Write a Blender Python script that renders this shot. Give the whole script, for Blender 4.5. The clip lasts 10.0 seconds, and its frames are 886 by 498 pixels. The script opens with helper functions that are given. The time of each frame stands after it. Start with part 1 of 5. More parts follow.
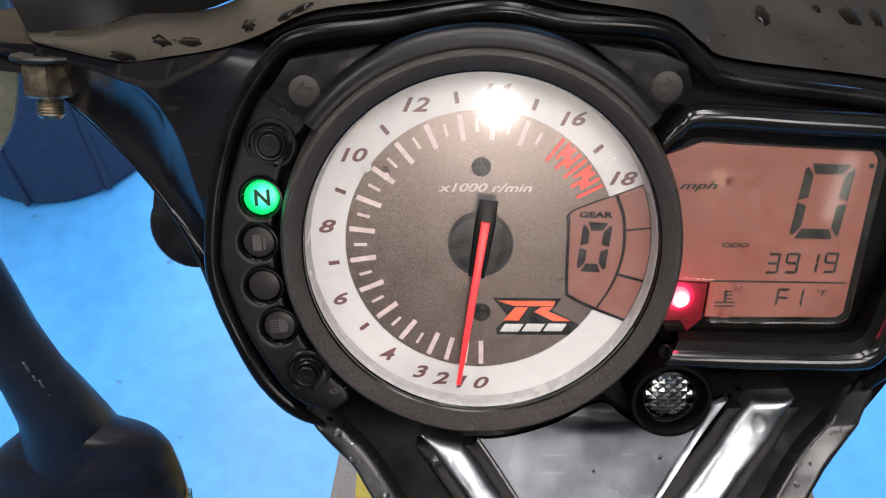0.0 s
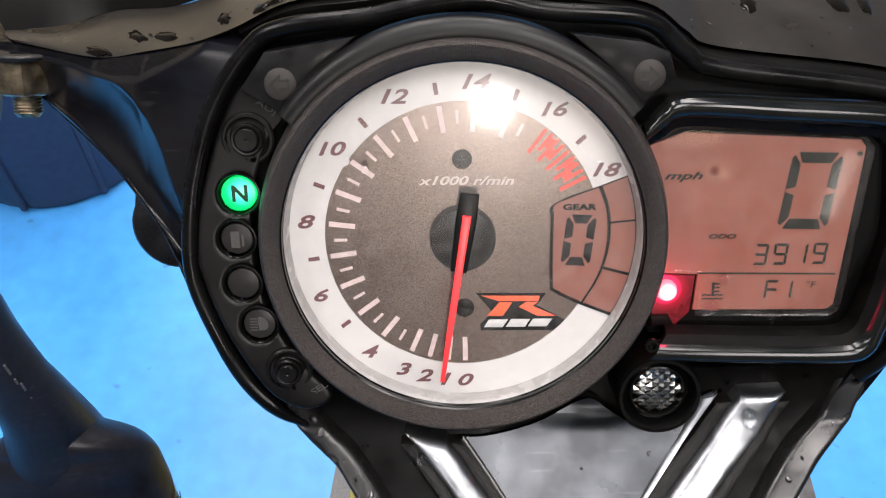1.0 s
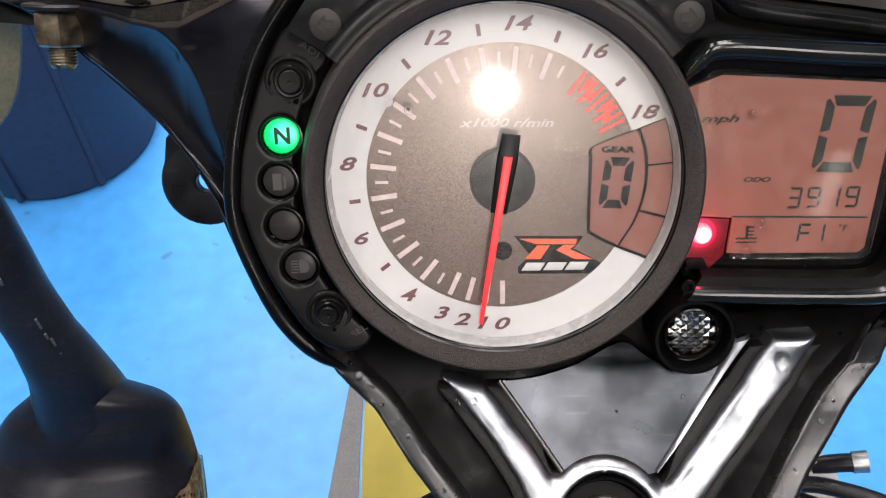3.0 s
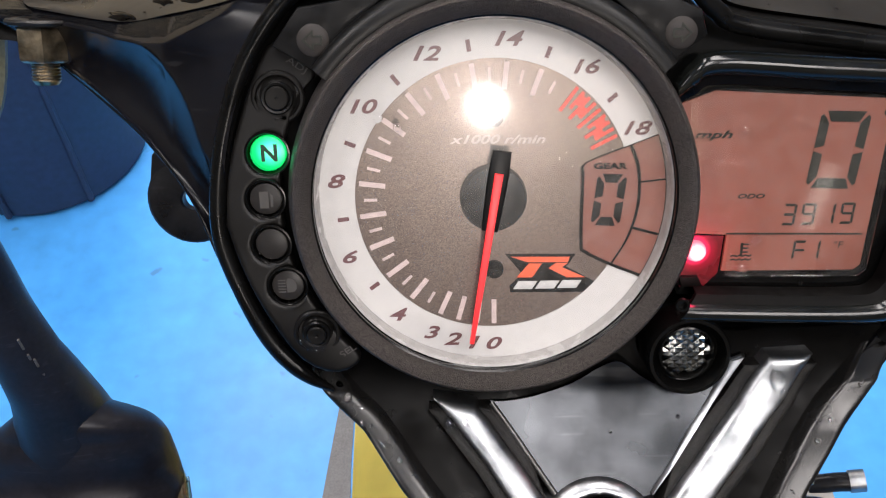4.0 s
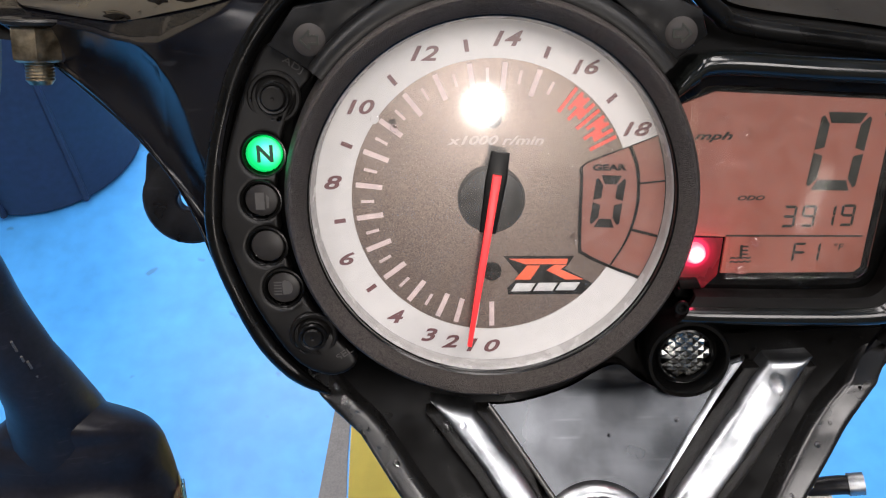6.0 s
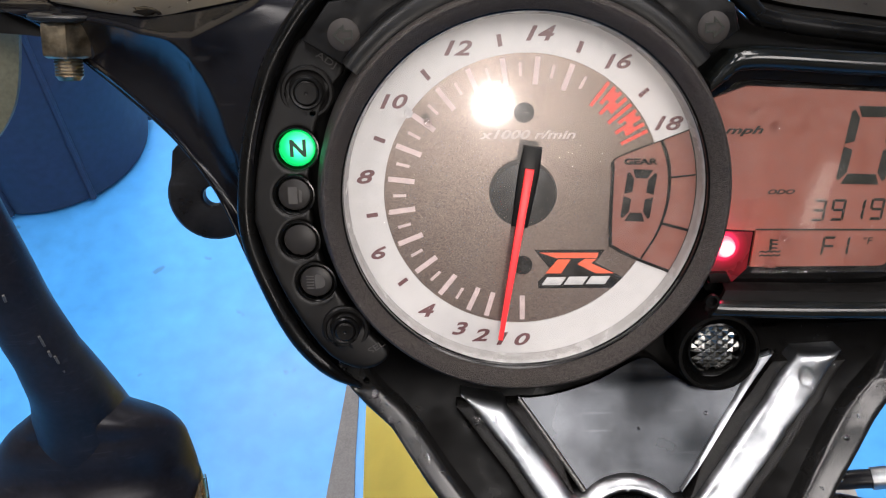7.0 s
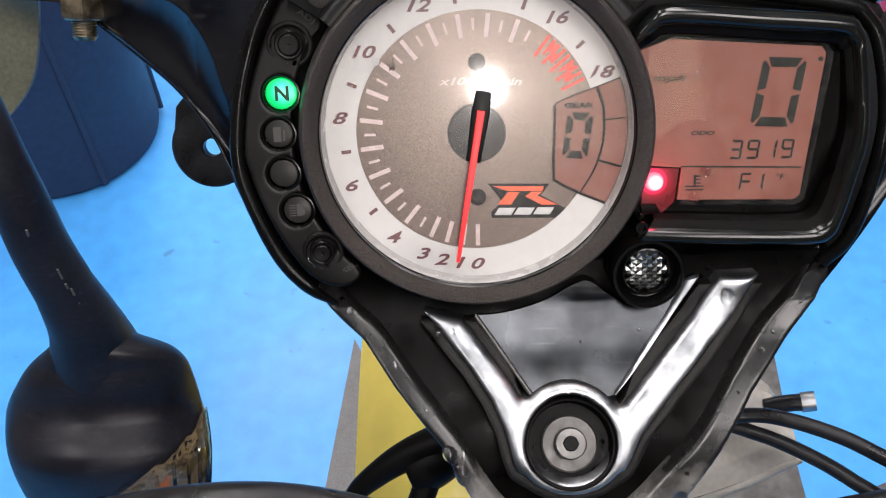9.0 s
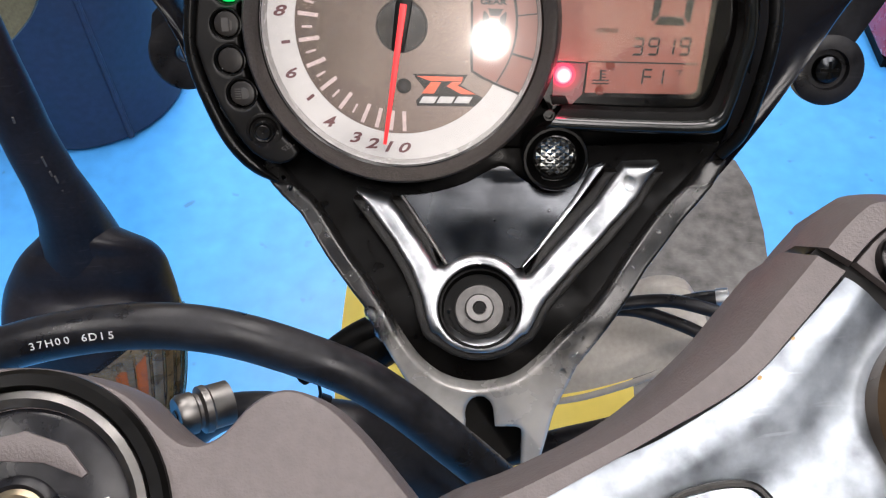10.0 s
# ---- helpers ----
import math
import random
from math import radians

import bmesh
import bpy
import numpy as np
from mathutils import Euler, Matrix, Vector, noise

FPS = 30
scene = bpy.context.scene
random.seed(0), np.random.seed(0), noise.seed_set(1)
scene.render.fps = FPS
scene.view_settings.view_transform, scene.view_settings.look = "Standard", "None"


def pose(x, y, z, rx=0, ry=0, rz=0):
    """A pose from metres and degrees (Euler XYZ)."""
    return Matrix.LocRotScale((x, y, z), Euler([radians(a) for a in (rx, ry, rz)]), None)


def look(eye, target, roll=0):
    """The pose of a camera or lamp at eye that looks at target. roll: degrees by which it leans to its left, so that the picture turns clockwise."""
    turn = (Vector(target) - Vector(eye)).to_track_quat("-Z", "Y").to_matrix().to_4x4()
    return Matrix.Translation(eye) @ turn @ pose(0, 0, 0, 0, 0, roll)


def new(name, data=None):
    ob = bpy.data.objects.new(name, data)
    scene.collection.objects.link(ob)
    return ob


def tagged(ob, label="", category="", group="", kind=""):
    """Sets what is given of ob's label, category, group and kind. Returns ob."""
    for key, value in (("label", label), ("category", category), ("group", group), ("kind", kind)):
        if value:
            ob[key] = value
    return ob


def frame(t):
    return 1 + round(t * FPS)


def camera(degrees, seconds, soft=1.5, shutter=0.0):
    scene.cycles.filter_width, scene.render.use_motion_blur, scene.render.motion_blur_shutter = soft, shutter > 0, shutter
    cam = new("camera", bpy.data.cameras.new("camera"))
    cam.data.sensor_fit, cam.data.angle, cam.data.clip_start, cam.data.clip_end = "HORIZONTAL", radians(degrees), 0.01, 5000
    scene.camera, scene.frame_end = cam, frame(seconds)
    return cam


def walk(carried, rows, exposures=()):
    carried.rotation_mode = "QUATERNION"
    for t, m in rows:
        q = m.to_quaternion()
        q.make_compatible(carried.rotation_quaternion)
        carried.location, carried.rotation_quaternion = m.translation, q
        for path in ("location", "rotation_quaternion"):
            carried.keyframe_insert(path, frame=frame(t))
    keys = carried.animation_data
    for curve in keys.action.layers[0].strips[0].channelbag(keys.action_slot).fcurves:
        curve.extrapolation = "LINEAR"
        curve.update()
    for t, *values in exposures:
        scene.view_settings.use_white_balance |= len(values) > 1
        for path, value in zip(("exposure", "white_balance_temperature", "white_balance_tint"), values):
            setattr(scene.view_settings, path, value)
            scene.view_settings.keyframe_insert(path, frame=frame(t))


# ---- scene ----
cam = camera(53.3, 10.0, soft=1.2)
# seconds, place in metres, turn in degrees
PATH = [
    (0.0, -0.0081, -0.1670, 1.1514, 39.35, 0.84, 0.02),
    (0.5, -0.0023, -0.1624, 1.1487, 39.58, 1.17, -0.41),
    (1.0, -0.0026, -0.1656, 1.1464, 39.44, 1.30, -0.46),
    (1.5, -0.0027, -0.1655, 1.1440, 39.56, 1.47, -0.31),
    (2.0, -0.0022, -0.1617, 1.1370, 39.31, 1.50, -0.50),
    (2.5, -0.0170, -0.1739, 1.1341, 39.00, 1.50, -0.65),
    (2.7, -0.0168, -0.1791, 1.1380, 39.17, 1.21, -0.64),
    (3.8, -0.0216, -0.1825, 1.1379, 40.45, 0.26, -1.38),
    (4.0, -0.0173, -0.1773, 1.1353, 40.50, 0.45, -1.36),
    (4.5, -0.0141, -0.1766, 1.1382, 40.60, 0.36, -1.60),
    (5.0, -0.0188, -0.1799, 1.1331, 40.50, 0.37, -1.59),
    (5.5, -0.0188, -0.1771, 1.1355, 40.39, 0.38, -1.56),
    (5.7, -0.0160, -0.1745, 1.1343, 40.49, 0.22, -1.53),
    (6.8, -0.0262, -0.1790, 1.1337, 40.45, 0.31, -1.40),
    (7.0, -0.0265, -0.1771, 1.1340, 40.43, 0.32, -1.46),
    (7.5, -0.0263, -0.1760, 1.1359, 40.27, 0.43, -1.47),
    (8.0, -0.0265, -0.1779, 1.1361, 40.34, 0.41, -1.43),
    (8.5, -0.0234, -0.1922, 1.1418, 40.46, 0.38, -1.47),
    (9.0, -0.0120, -0.2191, 1.1496, 40.25, 0.71, -0.86),
    (9.5, 0.0090, -0.2461, 1.1466, 39.68, 0.93, 0.24),
    (10.0, 0.0285, -0.2686, 1.1523, 38.90, 1.44, 1.76),
]
walk(cam, [(t, pose(x, y, z, a, b, c)) for t, x, y, z, a, b, c in PATH],
     exposures=[(0.0, 0.08), (0.5, 0.22), (2.0, 0.2), (2.7, 0.12), (4.0, 0.03), (9.5, 0.0), (10.0, 0.1)])

# ---- light ----
world = bpy.data.worlds.new("workshop_air")
scene.world = world
world.use_nodes = True
world.node_tree.nodes["Background"].inputs[0].default_value = (0.75, 0.85, 1.0, 1)
world.node_tree.nodes["Background"].inputs[1].default_value = 0.05

# The dash stands at a slant: u to the right, v up along it, w out of it towards the rider. Millimetres on it.
DASH = pose(0, 0, 0.95, 58, 0, 0)
# frame of the yoke, switch and hoses, turned a few degrees to fit the camera's view
NEAR_FIT = pose(0.0003, -0.0009, 0.9506, 60.38, 0.53, 0.73)


def dash(u, v, w):
    return DASH @ Vector((u * 0.001, v * 0.001, w * 0.001))


def area(name, eye, target, sx, sy, watts, colour):
    data = bpy.data.lights.new(name, "AREA")
    data.shape, data.size, data.size_y, data.energy, data.color = "RECTANGLE", sx, sy, watts, colour
    ob = new(name, data)
    ob.matrix_world = look(eye, target)
    return ob


# the work lamp behind the rider, mirrored in the dial's cover, and the strip lights under the roof
KEY = dash(66, -120, 1120)
key = area("work_lamp", KEY, dash(10, 0, 0), 0.045, 0.045, 3.3, (1.0, 0.91, 0.85))
key.data.shape = "DISK"
STRIPS = [(-0.55, 1.0), (0.55, 1.0), (-1.45, -0.65), (0.26, -1.04), (1.08, -1.2), (-0.7, 2.7), (0.7, 2.7)]
for sx, sy in STRIPS:
    area("strip_lamp", (sx, sy, 3.02), (sx, sy, 0), 0.5, 1.4, 38, (1.0, 0.935, 0.91))

# two small lamps on the rear wall, mirrored in the display
def to_wall(u, v, way):
    """Where a line from the dash meets the front of the lamps on the rear wall."""
    a, d = dash(u, v, 0), DASH.to_3x3() @ Vector(way)
    return a + d * ((-3.5 - a.y) / d.y)


WALL_LAMPS = [(to_wall(68, 6, (0.29, -0.235, 0.93)), 0.06, 0.07, 0.06, (1.0, 0.72, 0.42)),
              (to_wall(101, 6, (0.4, -0.234, 0.886)), 0.055, 0.3, 0.22, (1.0, 0.92, 0.84))]
for n, (eye, sx, sy, watts, colour) in enumerate(WALL_LAMPS):
    lamp_ob = area("wall_lamp", eye, dash(90, 0, 0), sx, sy, watts, colour)
    lamp_ob.matrix_world = lamp_ob.matrix_world @ pose(0, 0, 0, 0, 0, -28 * n)

# ---- materials ----
def mat(name, colour, rough=0.5, metal=0.0, vary=0.15, grain=400.0, bump=0.0, bump_scale=1500.0, coat=0.0, stain=25.0,
        rough_vary=0.1, emit=None, strength=0.0, spec=0.5, cells=0.0, deep=0.0004, scratch=0.0):
    m = bpy.data.materials.new(name)
    m.use_nodes = True
    nt = m.node_tree
    n, l = nt.nodes, nt.links
    b = n["Principled BSDF"]
    tc = n.new("ShaderNodeTexCoord")
    fine, large = n.new("ShaderNodeTexNoise"), n.new("ShaderNodeTexNoise")
    fine.inputs["Scale"].default_value, large.inputs["Scale"].default_value = grain, stain
    fine.inputs["Detail"].default_value, large.inputs["Detail"].default_value = 4, 5
    for t in (fine, large):
        l.new(tc.outputs["Object"], t.inputs["Vector"])
    if cells:
        fine = n.new("ShaderNodeTexVoronoi")
        fine.inputs["Scale"].default_value = cells
        l.new(tc.outputs["Object"], fine.inputs["Vector"])
        one = n.new("ShaderNodeSeparateColor")
        l.new(fine.outputs["Color"], one.inputs[0])
    add = n.new("ShaderNodeMath")
    add.operation = "ADD"
    l.new(one.outputs[0] if cells else fine.outputs["Fac"], add.inputs[0])
    l.new(large.outputs["Fac"], add.inputs[1])
    ramp = n.new("ShaderNodeMapRange")
    ramp.inputs["From Min"].default_value, ramp.inputs["From Max"].default_value = (0.4, 1.6) if cells else (0.7, 1.3)
    ramp.inputs["To Min"].default_value, ramp.inputs["To Max"].default_value = 1 - vary, 1 + vary
    l.new(add.outputs[0], ramp.inputs["Value"])
    mul = n.new("ShaderNodeMix")
    mul.data_type, mul.blend_type = "RGBA", "MULTIPLY"
    mul.inputs["Factor"].default_value = 1.0
    mul.inputs["A"].default_value = (*colour, 1)
    l.new(ramp.outputs["Result"], mul.inputs["B"])
    l.new(mul.outputs["Result"], b.inputs["Base Color"])
    rr = n.new("ShaderNodeMapRange")
    rr.inputs["From Min"].default_value, rr.inputs["From Max"].default_value = 0.35, 0.65
    rr.inputs["To Min"].default_value, rr.inputs["To Max"].default_value = max(0.01, rough - rough_vary), min(1, rough + rough_vary)
    l.new(large.outputs["Fac"], rr.inputs["Value"])
    l.new(rr.outputs["Result"], b.inputs["Roughness"])
    b.inputs["Metallic"].default_value = metal
    b.inputs["Specular IOR Level"].default_value = spec
    b.inputs["Coat Weight"].default_value = coat
    b.inputs["Coat Roughness"].default_value = 0.04
    if bump:
        bt = n.new("ShaderNodeTexNoise")
        bt.inputs["Scale"].default_value, bt.inputs["Detail"].default_value = bump_scale, 3
        l.new(tc.outputs["Object"], bt.inputs["Vector"])
        bn = n.new("ShaderNodeBump")
        bn.inputs["Strength"].default_value, bn.inputs["Distance"].default_value = bump, deep
        l.new(bt.outputs["Fac"], bn.inputs["Height"])
        l.new(bn.outputs["Normal"], b.inputs["Normal"])
    if scratch:
        # fine pale scratches that run in two ways
        sums = None
        for turn_, dense in ((0.4, 160.0), (1.3, 110.0), (2.3, 130.0)):
            mp, wv, cut = n.new("ShaderNodeMapping"), n.new("ShaderNodeTexNoise"), n.new("ShaderNodeMapRange")
            mp.inputs["Rotation"].default_value = (0.2, 0.1, turn_)
            mp.inputs["Scale"].default_value = (0.06, 1.0, 0.4)
            wv.inputs["Scale"].default_value, wv.inputs["Detail"].default_value = dense * 4, 1
            l.new(tc.outputs["Object"], mp.inputs["Vector"])
            l.new(mp.outputs["Vector"], wv.inputs["Vector"])
            cut.inputs["From Min"].default_value, cut.inputs["From Max"].default_value = 0.7, 0.78
            l.new(wv.outputs["Fac"], cut.inputs["Value"])
            if sums is None:
                sums = cut.outputs["Result"]
            else:
                mx = n.new("ShaderNodeMath")
                mx.operation = "MAXIMUM"
                l.new(sums, mx.inputs[0])
                l.new(cut.outputs["Result"], mx.inputs[1])
                sums = mx.outputs[0]
        amount, tint = n.new("ShaderNodeMath"), n.new("ShaderNodeMix")
        amount.operation = "MULTIPLY"
        amount.inputs[1].default_value = scratch
        l.new(sums, amount.inputs[0])
        tint.data_type = "RGBA"
        tint.inputs["B"].default_value = (*[min(1, c * 3 + 0.08) for c in colour], 1)
        l.new(amount.outputs[0], tint.inputs["Factor"])
        l.new(mul.outputs["Result"], tint.inputs["A"])
        l.new(tint.outputs["Result"], b.inputs["Base Color"])
    if emit:
        b.inputs["Emission Color"].default_value = (*emit, 1)
        b.inputs["Emission Strength"].default_value = strength
    return m


def glass(name, rough=0.03, tint=(1, 1, 1), ior=1.45, haze=0.0, scuff=0.0):
    m = bpy.data.materials.new(name)
    m.use_nodes = True
    n, l = m.node_tree.nodes, m.node_tree.links
    n.remove(n["Principled BSDF"])
    clear, gloss, mix, fr = (n.new("ShaderNode" + k) for k in ("BsdfTransparent", "BsdfGlossy", "MixShader", "Fresnel"))
    clear.inputs[0].default_value = (*tint, 1)
    gloss.inputs["Roughness"].default_value = rough
    fr.inputs["IOR"].default_value = ior
    l.new(fr.outputs[0], mix.inputs[0])
    l.new(clear.outputs[0], mix.inputs[1])
    l.new(gloss.outputs[0], mix.inputs[2])
    out = n["Material Output"]
    if scuff:
        # fine scratches that spread the lamp's reflection
        wide, mix3 = n.new("ShaderNodeBsdfGlossy"), n.new("ShaderNodeMixShader")
        wide.inputs["Roughness"].default_value = 0.3
        mix3.inputs[0].default_value = scuff
        l.new(mix.outputs[0], mix3.inputs[1])
        l.new(wide.outputs[0], mix3.inputs[2])
        mix = mix3
    if haze:
        dull, mix2, no, tc, rng = (n.new("ShaderNode" + k) for k in ("BsdfDiffuse", "MixShader", "TexNoise", "TexCoord", "MapRange"))
        dull.inputs[0].default_value = (0.75, 0.72, 0.68, 1)
        no.inputs["Scale"].default_value, no.inputs["Detail"].default_value = 220, 8
        l.new(tc.outputs["Object"], no.inputs["Vector"])
        rng.inputs["From Min"].default_value, rng.inputs["From Max"].default_value = 0.4, 0.75
        rng.inputs["To Max"].default_value = haze
        l.new(no.outputs["Fac"], rng.inputs["Value"])
        l.new(rng.outputs["Result"], mix2.inputs[0])
        l.new(mix.outputs[0], mix2.inputs[1])
        l.new(dull.outputs[0], mix2.inputs[2])
        l.new(mix2.outputs[0], out.inputs[0])
    else:
        l.new(mix.outputs[0], out.inputs[0])
    return m


BLACK = mat("black_plastic", (0.0025, 0.0024, 0.0023), 0.4, vary=0.3, bump=0.06, bump_scale=2500, spec=0.07)
RIMS = mat("smoked_clear_plastic", (0.004, 0.0045, 0.0042), 0.17, vary=0.2, rough_vary=0.05, stain=60, spec=0.34)
FACET = mat("crystal_lens", (0.17, 0.17, 0.16), 0.22, 0.95, vary=0.2, stain=500)
GLOSS = mat("gloss_black_plastic", (0.002, 0.002, 0.002), 0.2, vary=0.2, rough_vary=0.05, stain=60, spec=0.22)
PANEL = mat("cowl_plastic", (0.0028, 0.0028, 0.004), 0.2, vary=0.3, bump=0.04, bump_scale=1500, stain=40, spec=0.27, rough_vary=0.05, scratch=0.06)
MATTE = mat("matte_black_plastic", (0.003, 0.003, 0.003), 0.38, vary=0.35, bump=0.12, bump_scale=2500, spec=0.25, rough_vary=0.1, scratch=0.06)
GRAIN = mat("grained_black_plastic", (0.055, 0.048, 0.044), 0.42, 0.7, vary=0.5, cells=3600, stain=5, bump=1.0, bump_scale=3000, deep=0.0007, rough_vary=0.05, spec=0.4)
RUBBER = mat("black_rubber", (0.007, 0.007, 0.0085), 0.4, vary=0.5, bump=0.1, bump_scale=900, spec=0.24, rough_vary=0.16, scratch=0.05, stain=60)
COVER_EDGE = mat("pale_cover_edge", (0.3, 0.29, 0.285), 0.22, vary=0.15, stain=120, spec=0.5)
WHITE = mat("white_dial_print", (0.475, 0.465, 0.46), 0.5, vary=0.05)
INK = mat("dark_maroon_ink", (0.1, 0.036, 0.04), 0.5)
PINK = mat("pale_pink_ink", (0.5, 0.4, 0.39), 0.5)
FAINT = mat("faint_pale_ink", (0.4, 0.35, 0.33), 0.5)
RED = mat("red_ink", (0.62, 0.05, 0.03), 0.5)
# added emission brightens the needle's own red
NEEDLE = mat("glowing_red_needle", (0.75, 0.03, 0.035), 0.4, emit=(1.0, 0.04, 0.04), strength=0.35)
LOGO_RED = mat("orange_red_print", (0.65, 0.09, 0.03), 0.5)
LOGO_WHITE = mat("silver_white_print", (0.42, 0.42, 0.42), 0.4)
LCD = mat("amber_backlit_lcd", (0.135, 0.049, 0.034), 0.45, vary=0.12, emit=(1.0, 0.2, 0.12), strength=0.054, stain=30)
SEGMENT = mat("lcd_dark_segment", (0.009, 0.011, 0.008), 0.5, spec=0.3)
CHROME = mat("polished_alloy", (0.3, 0.31, 0.322), 0.39, 1.0, vary=0.4, rough_vary=0.1, stain=60, grain=160, bump=0.07, bump_scale=70, deep=0.001, scratch=0.12)
SMOKE = mat("polished_dark_alloy", (0.031, 0.033, 0.036), 0.24, 1.0, vary=0.55, grain=60, rough_vary=0.07, stain=50, bump=0.2, bump_scale=26, deep=0.002, scratch=0.05)
POLISH = mat("mirror_polished_alloy", (0.19, 0.208, 0.23), 0.4, 1.0, vary=0.5, rough_vary=0.08, stain=60, grain=150, scratch=0.12, bump=0.08, bump_scale=48, deep=0.0015)
SEALG = mat("grained_black_rubber", (0.006, 0.0055, 0.005), 0.4, vary=0.6, cells=1500, bump=0.9, bump_scale=2500, spec=0.25)
SATIN = mat("satin_black_alloy", (0.085, 0.083, 0.08), 0.36, 0.85, vary=0.25, rough_vary=0.04, stain=70, grain=500, scratch=0.12)
DULL = mat("dull_grey_steel", (0.028, 0.027, 0.026), 0.42, 0.8, vary=0.25, rough_vary=0.1, stain=200)
WET = mat("wet_black_film", (0.004, 0.0035, 0.003), 0.04, vary=0.1, rough_vary=0.01, spec=0.05)
SHELF = mat("shelf_plastic", (0.0095, 0.0083, 0.007), 0.33, vary=0.3, bump=0.04, bump_scale=1500, stain=40, spec=0.48, rough_vary=0.06, scratch=0.03)
RING = mat("grey_ring_steel", (0.12, 0.115, 0.11), 0.4, 1.0, vary=0.15, stain=120)
STEEL = mat("zinc_steel", (0.25, 0.205, 0.14), 0.36, 1.0, vary=0.5, rough_vary=0.08, stain=140, bump=0.03)
CAST = mat("brown_grey_cast_alloy", (0.083, 0.071, 0.07), 0.52, 0.2, vary=0.12, bump=0.35, bump_scale=1600)
GREYP = mat("light_grey_plastic", (0.36, 0.34, 0.31), 0.45, vary=0.12, stain=40)
GREYD = mat("dusty_grey_plastic", (0.13, 0.13, 0.135), 0.6, vary=0.25, stain=30)
MATR = mat("worn_dusty_rubber", (0.085, 0.083, 0.082), 0.65, vary=0.6, stain=9, grain=45, scratch=0.1, bump=0.15, bump_scale=120)
YELLOW = mat("yellow_paint", (0.8, 0.66, 0.16), 0.35, grain=40, stain=8, vary=0.08, coat=0.3)
ORANGE = mat("orange_reflector", (0.34, 0.1, 0.012), 0.4, vary=0.3, stain=120)
OLIVE = mat("olive_grey_plastic", (0.09, 0.09, 0.06), 0.5, vary=0.3, stain=20)
BARREL = mat("navy_blue_drum_plastic", (0.016, 0.024, 0.056), 0.5, vary=0.25, stain=8, grain=80)
REDP = mat("red_enamel", (0.55, 0.02, 0.03), 0.3, vary=0.1, coat=0.4)
def lit_lens(name, colour, centre, stops):
    """A surface that glows round a bulb: emission falls off from the bulb's place (metres on the dash)."""
    m = mat(name, colour, 0.3)
    n, l = m.node_tree.nodes, m.node_tree.links
    tc, sub_, far, ramp, flat = (n.new("ShaderNode" + k) for k in ("TexCoord", "VectorMath", "VectorMath", "ValToRGB", "VectorMath"))
    sub_.operation, far.operation, flat.operation = "SUBTRACT", "LENGTH", "MULTIPLY"
    sub_.inputs[1].default_value, flat.inputs[1].default_value = (*centre, 0), (100, 100, 0)
    l.new(tc.outputs["Object"], sub_.inputs[0])
    l.new(sub_.outputs["Vector"], flat.inputs[0])
    l.new(flat.outputs["Vector"], far.inputs[0])
    l.new(far.outputs["Value"], ramp.inputs[0])
    while len(ramp.color_ramp.elements) < len(stops):
        ramp.color_ramp.elements.new(0.5)
    for e, (at_, c) in zip(ramp.color_ramp.elements, stops):
        e.position, e.color = at_, (*c, 1)
    b = n["Principled BSDF"]
    l.new(ramp.outputs["Color"], b.inputs["Emission Color"])
    b.inputs["Emission Strength"].default_value = 1.6
    return m


GREEN = lit_lens("lit_green_lens", (0.0, 0.4, 0.12), (-0.0638, 0.0146), [(0.0, (0.3, 1.0, 0.75)), (0.26, (0.05, 0.8, 0.42)), (0.44, (0.0, 0.5, 0.08)), (0.56, (0.0, 0.16, 0.01))])
LED = lit_lens("lit_red_led", (0.5, 0.1, 0.1), (0.0602, -0.0178), [(0.0, (1.0, 0.8, 0.8)), (0.2, (1.0, 0.6, 0.62)), (0.3, (1.0, 0.12, 0.2)), (0.4, (0.7, 0.02, 0.08))])
LED_HALO = lit_lens("red_halo_emission", (0.06, 0.001, 0.004), (0.0602, -0.0178), [(0.0, (1.0, 0.12, 0.2)), (0.34, (0.9, 0.015, 0.09)), (0.5, (0.14, 0.0, 0.012)), (0.72, (0.015, 0.0, 0.001))])
LAMP_OFF = mat("dark_smoked_lens", (0.014, 0.0125, 0.012), 0.45, vary=0.3, spec=0.3)
LAMP_PANEL = mat("dark_grey_lamp_panel", (0.0045, 0.0042, 0.004), 0.4, vary=0.3, bump=0.1, bump_scale=2500, spec=0.17)
DARK_GREEN = mat("dark_green_letter", (0.0, 0.03, 0.012), 0.4)
LAMP_GREY = mat("grey_smoked_lens", (0.028, 0.0245, 0.023), 0.65, spec=0.2)
TRIM = mat("satin_black_trim", (0.0025, 0.0025, 0.0025), 0.25, vary=0.3, spec=0.14, stain=60)
SMOKED = mat("smoked_lamp_cover", (0.006, 0.006, 0.0062), 0.4, vary=0.4, spec=0.1, stain=150, rough_vary=0.15)
MARK = mat("grey_moulded_mark", (0.04, 0.037, 0.035), 0.55)
PRINT = mat("white_print", (0.5, 0.5, 0.5), 0.5, vary=0.3, stain=500)
WATER = mat("water", (1, 1, 1), 0.02, vary=0.0, rough_vary=0.01)
WATER.node_tree.nodes["Principled BSDF"].inputs["Transmission Weight"].default_value = 1.0
WATER.node_tree.nodes["Principled BSDF"].inputs["IOR"].default_value = 1.33
COVER = glass("scuffed_clear_cover", 0.06, ior=1.45, haze=0.05, scuff=0.03)
PANE = glass("display_window", 0.06, ior=1.45, haze=0.018)
LENS = glass("clear_lens", 0.05, ior=1.28, tint=(0.9, 0.88, 0.8))
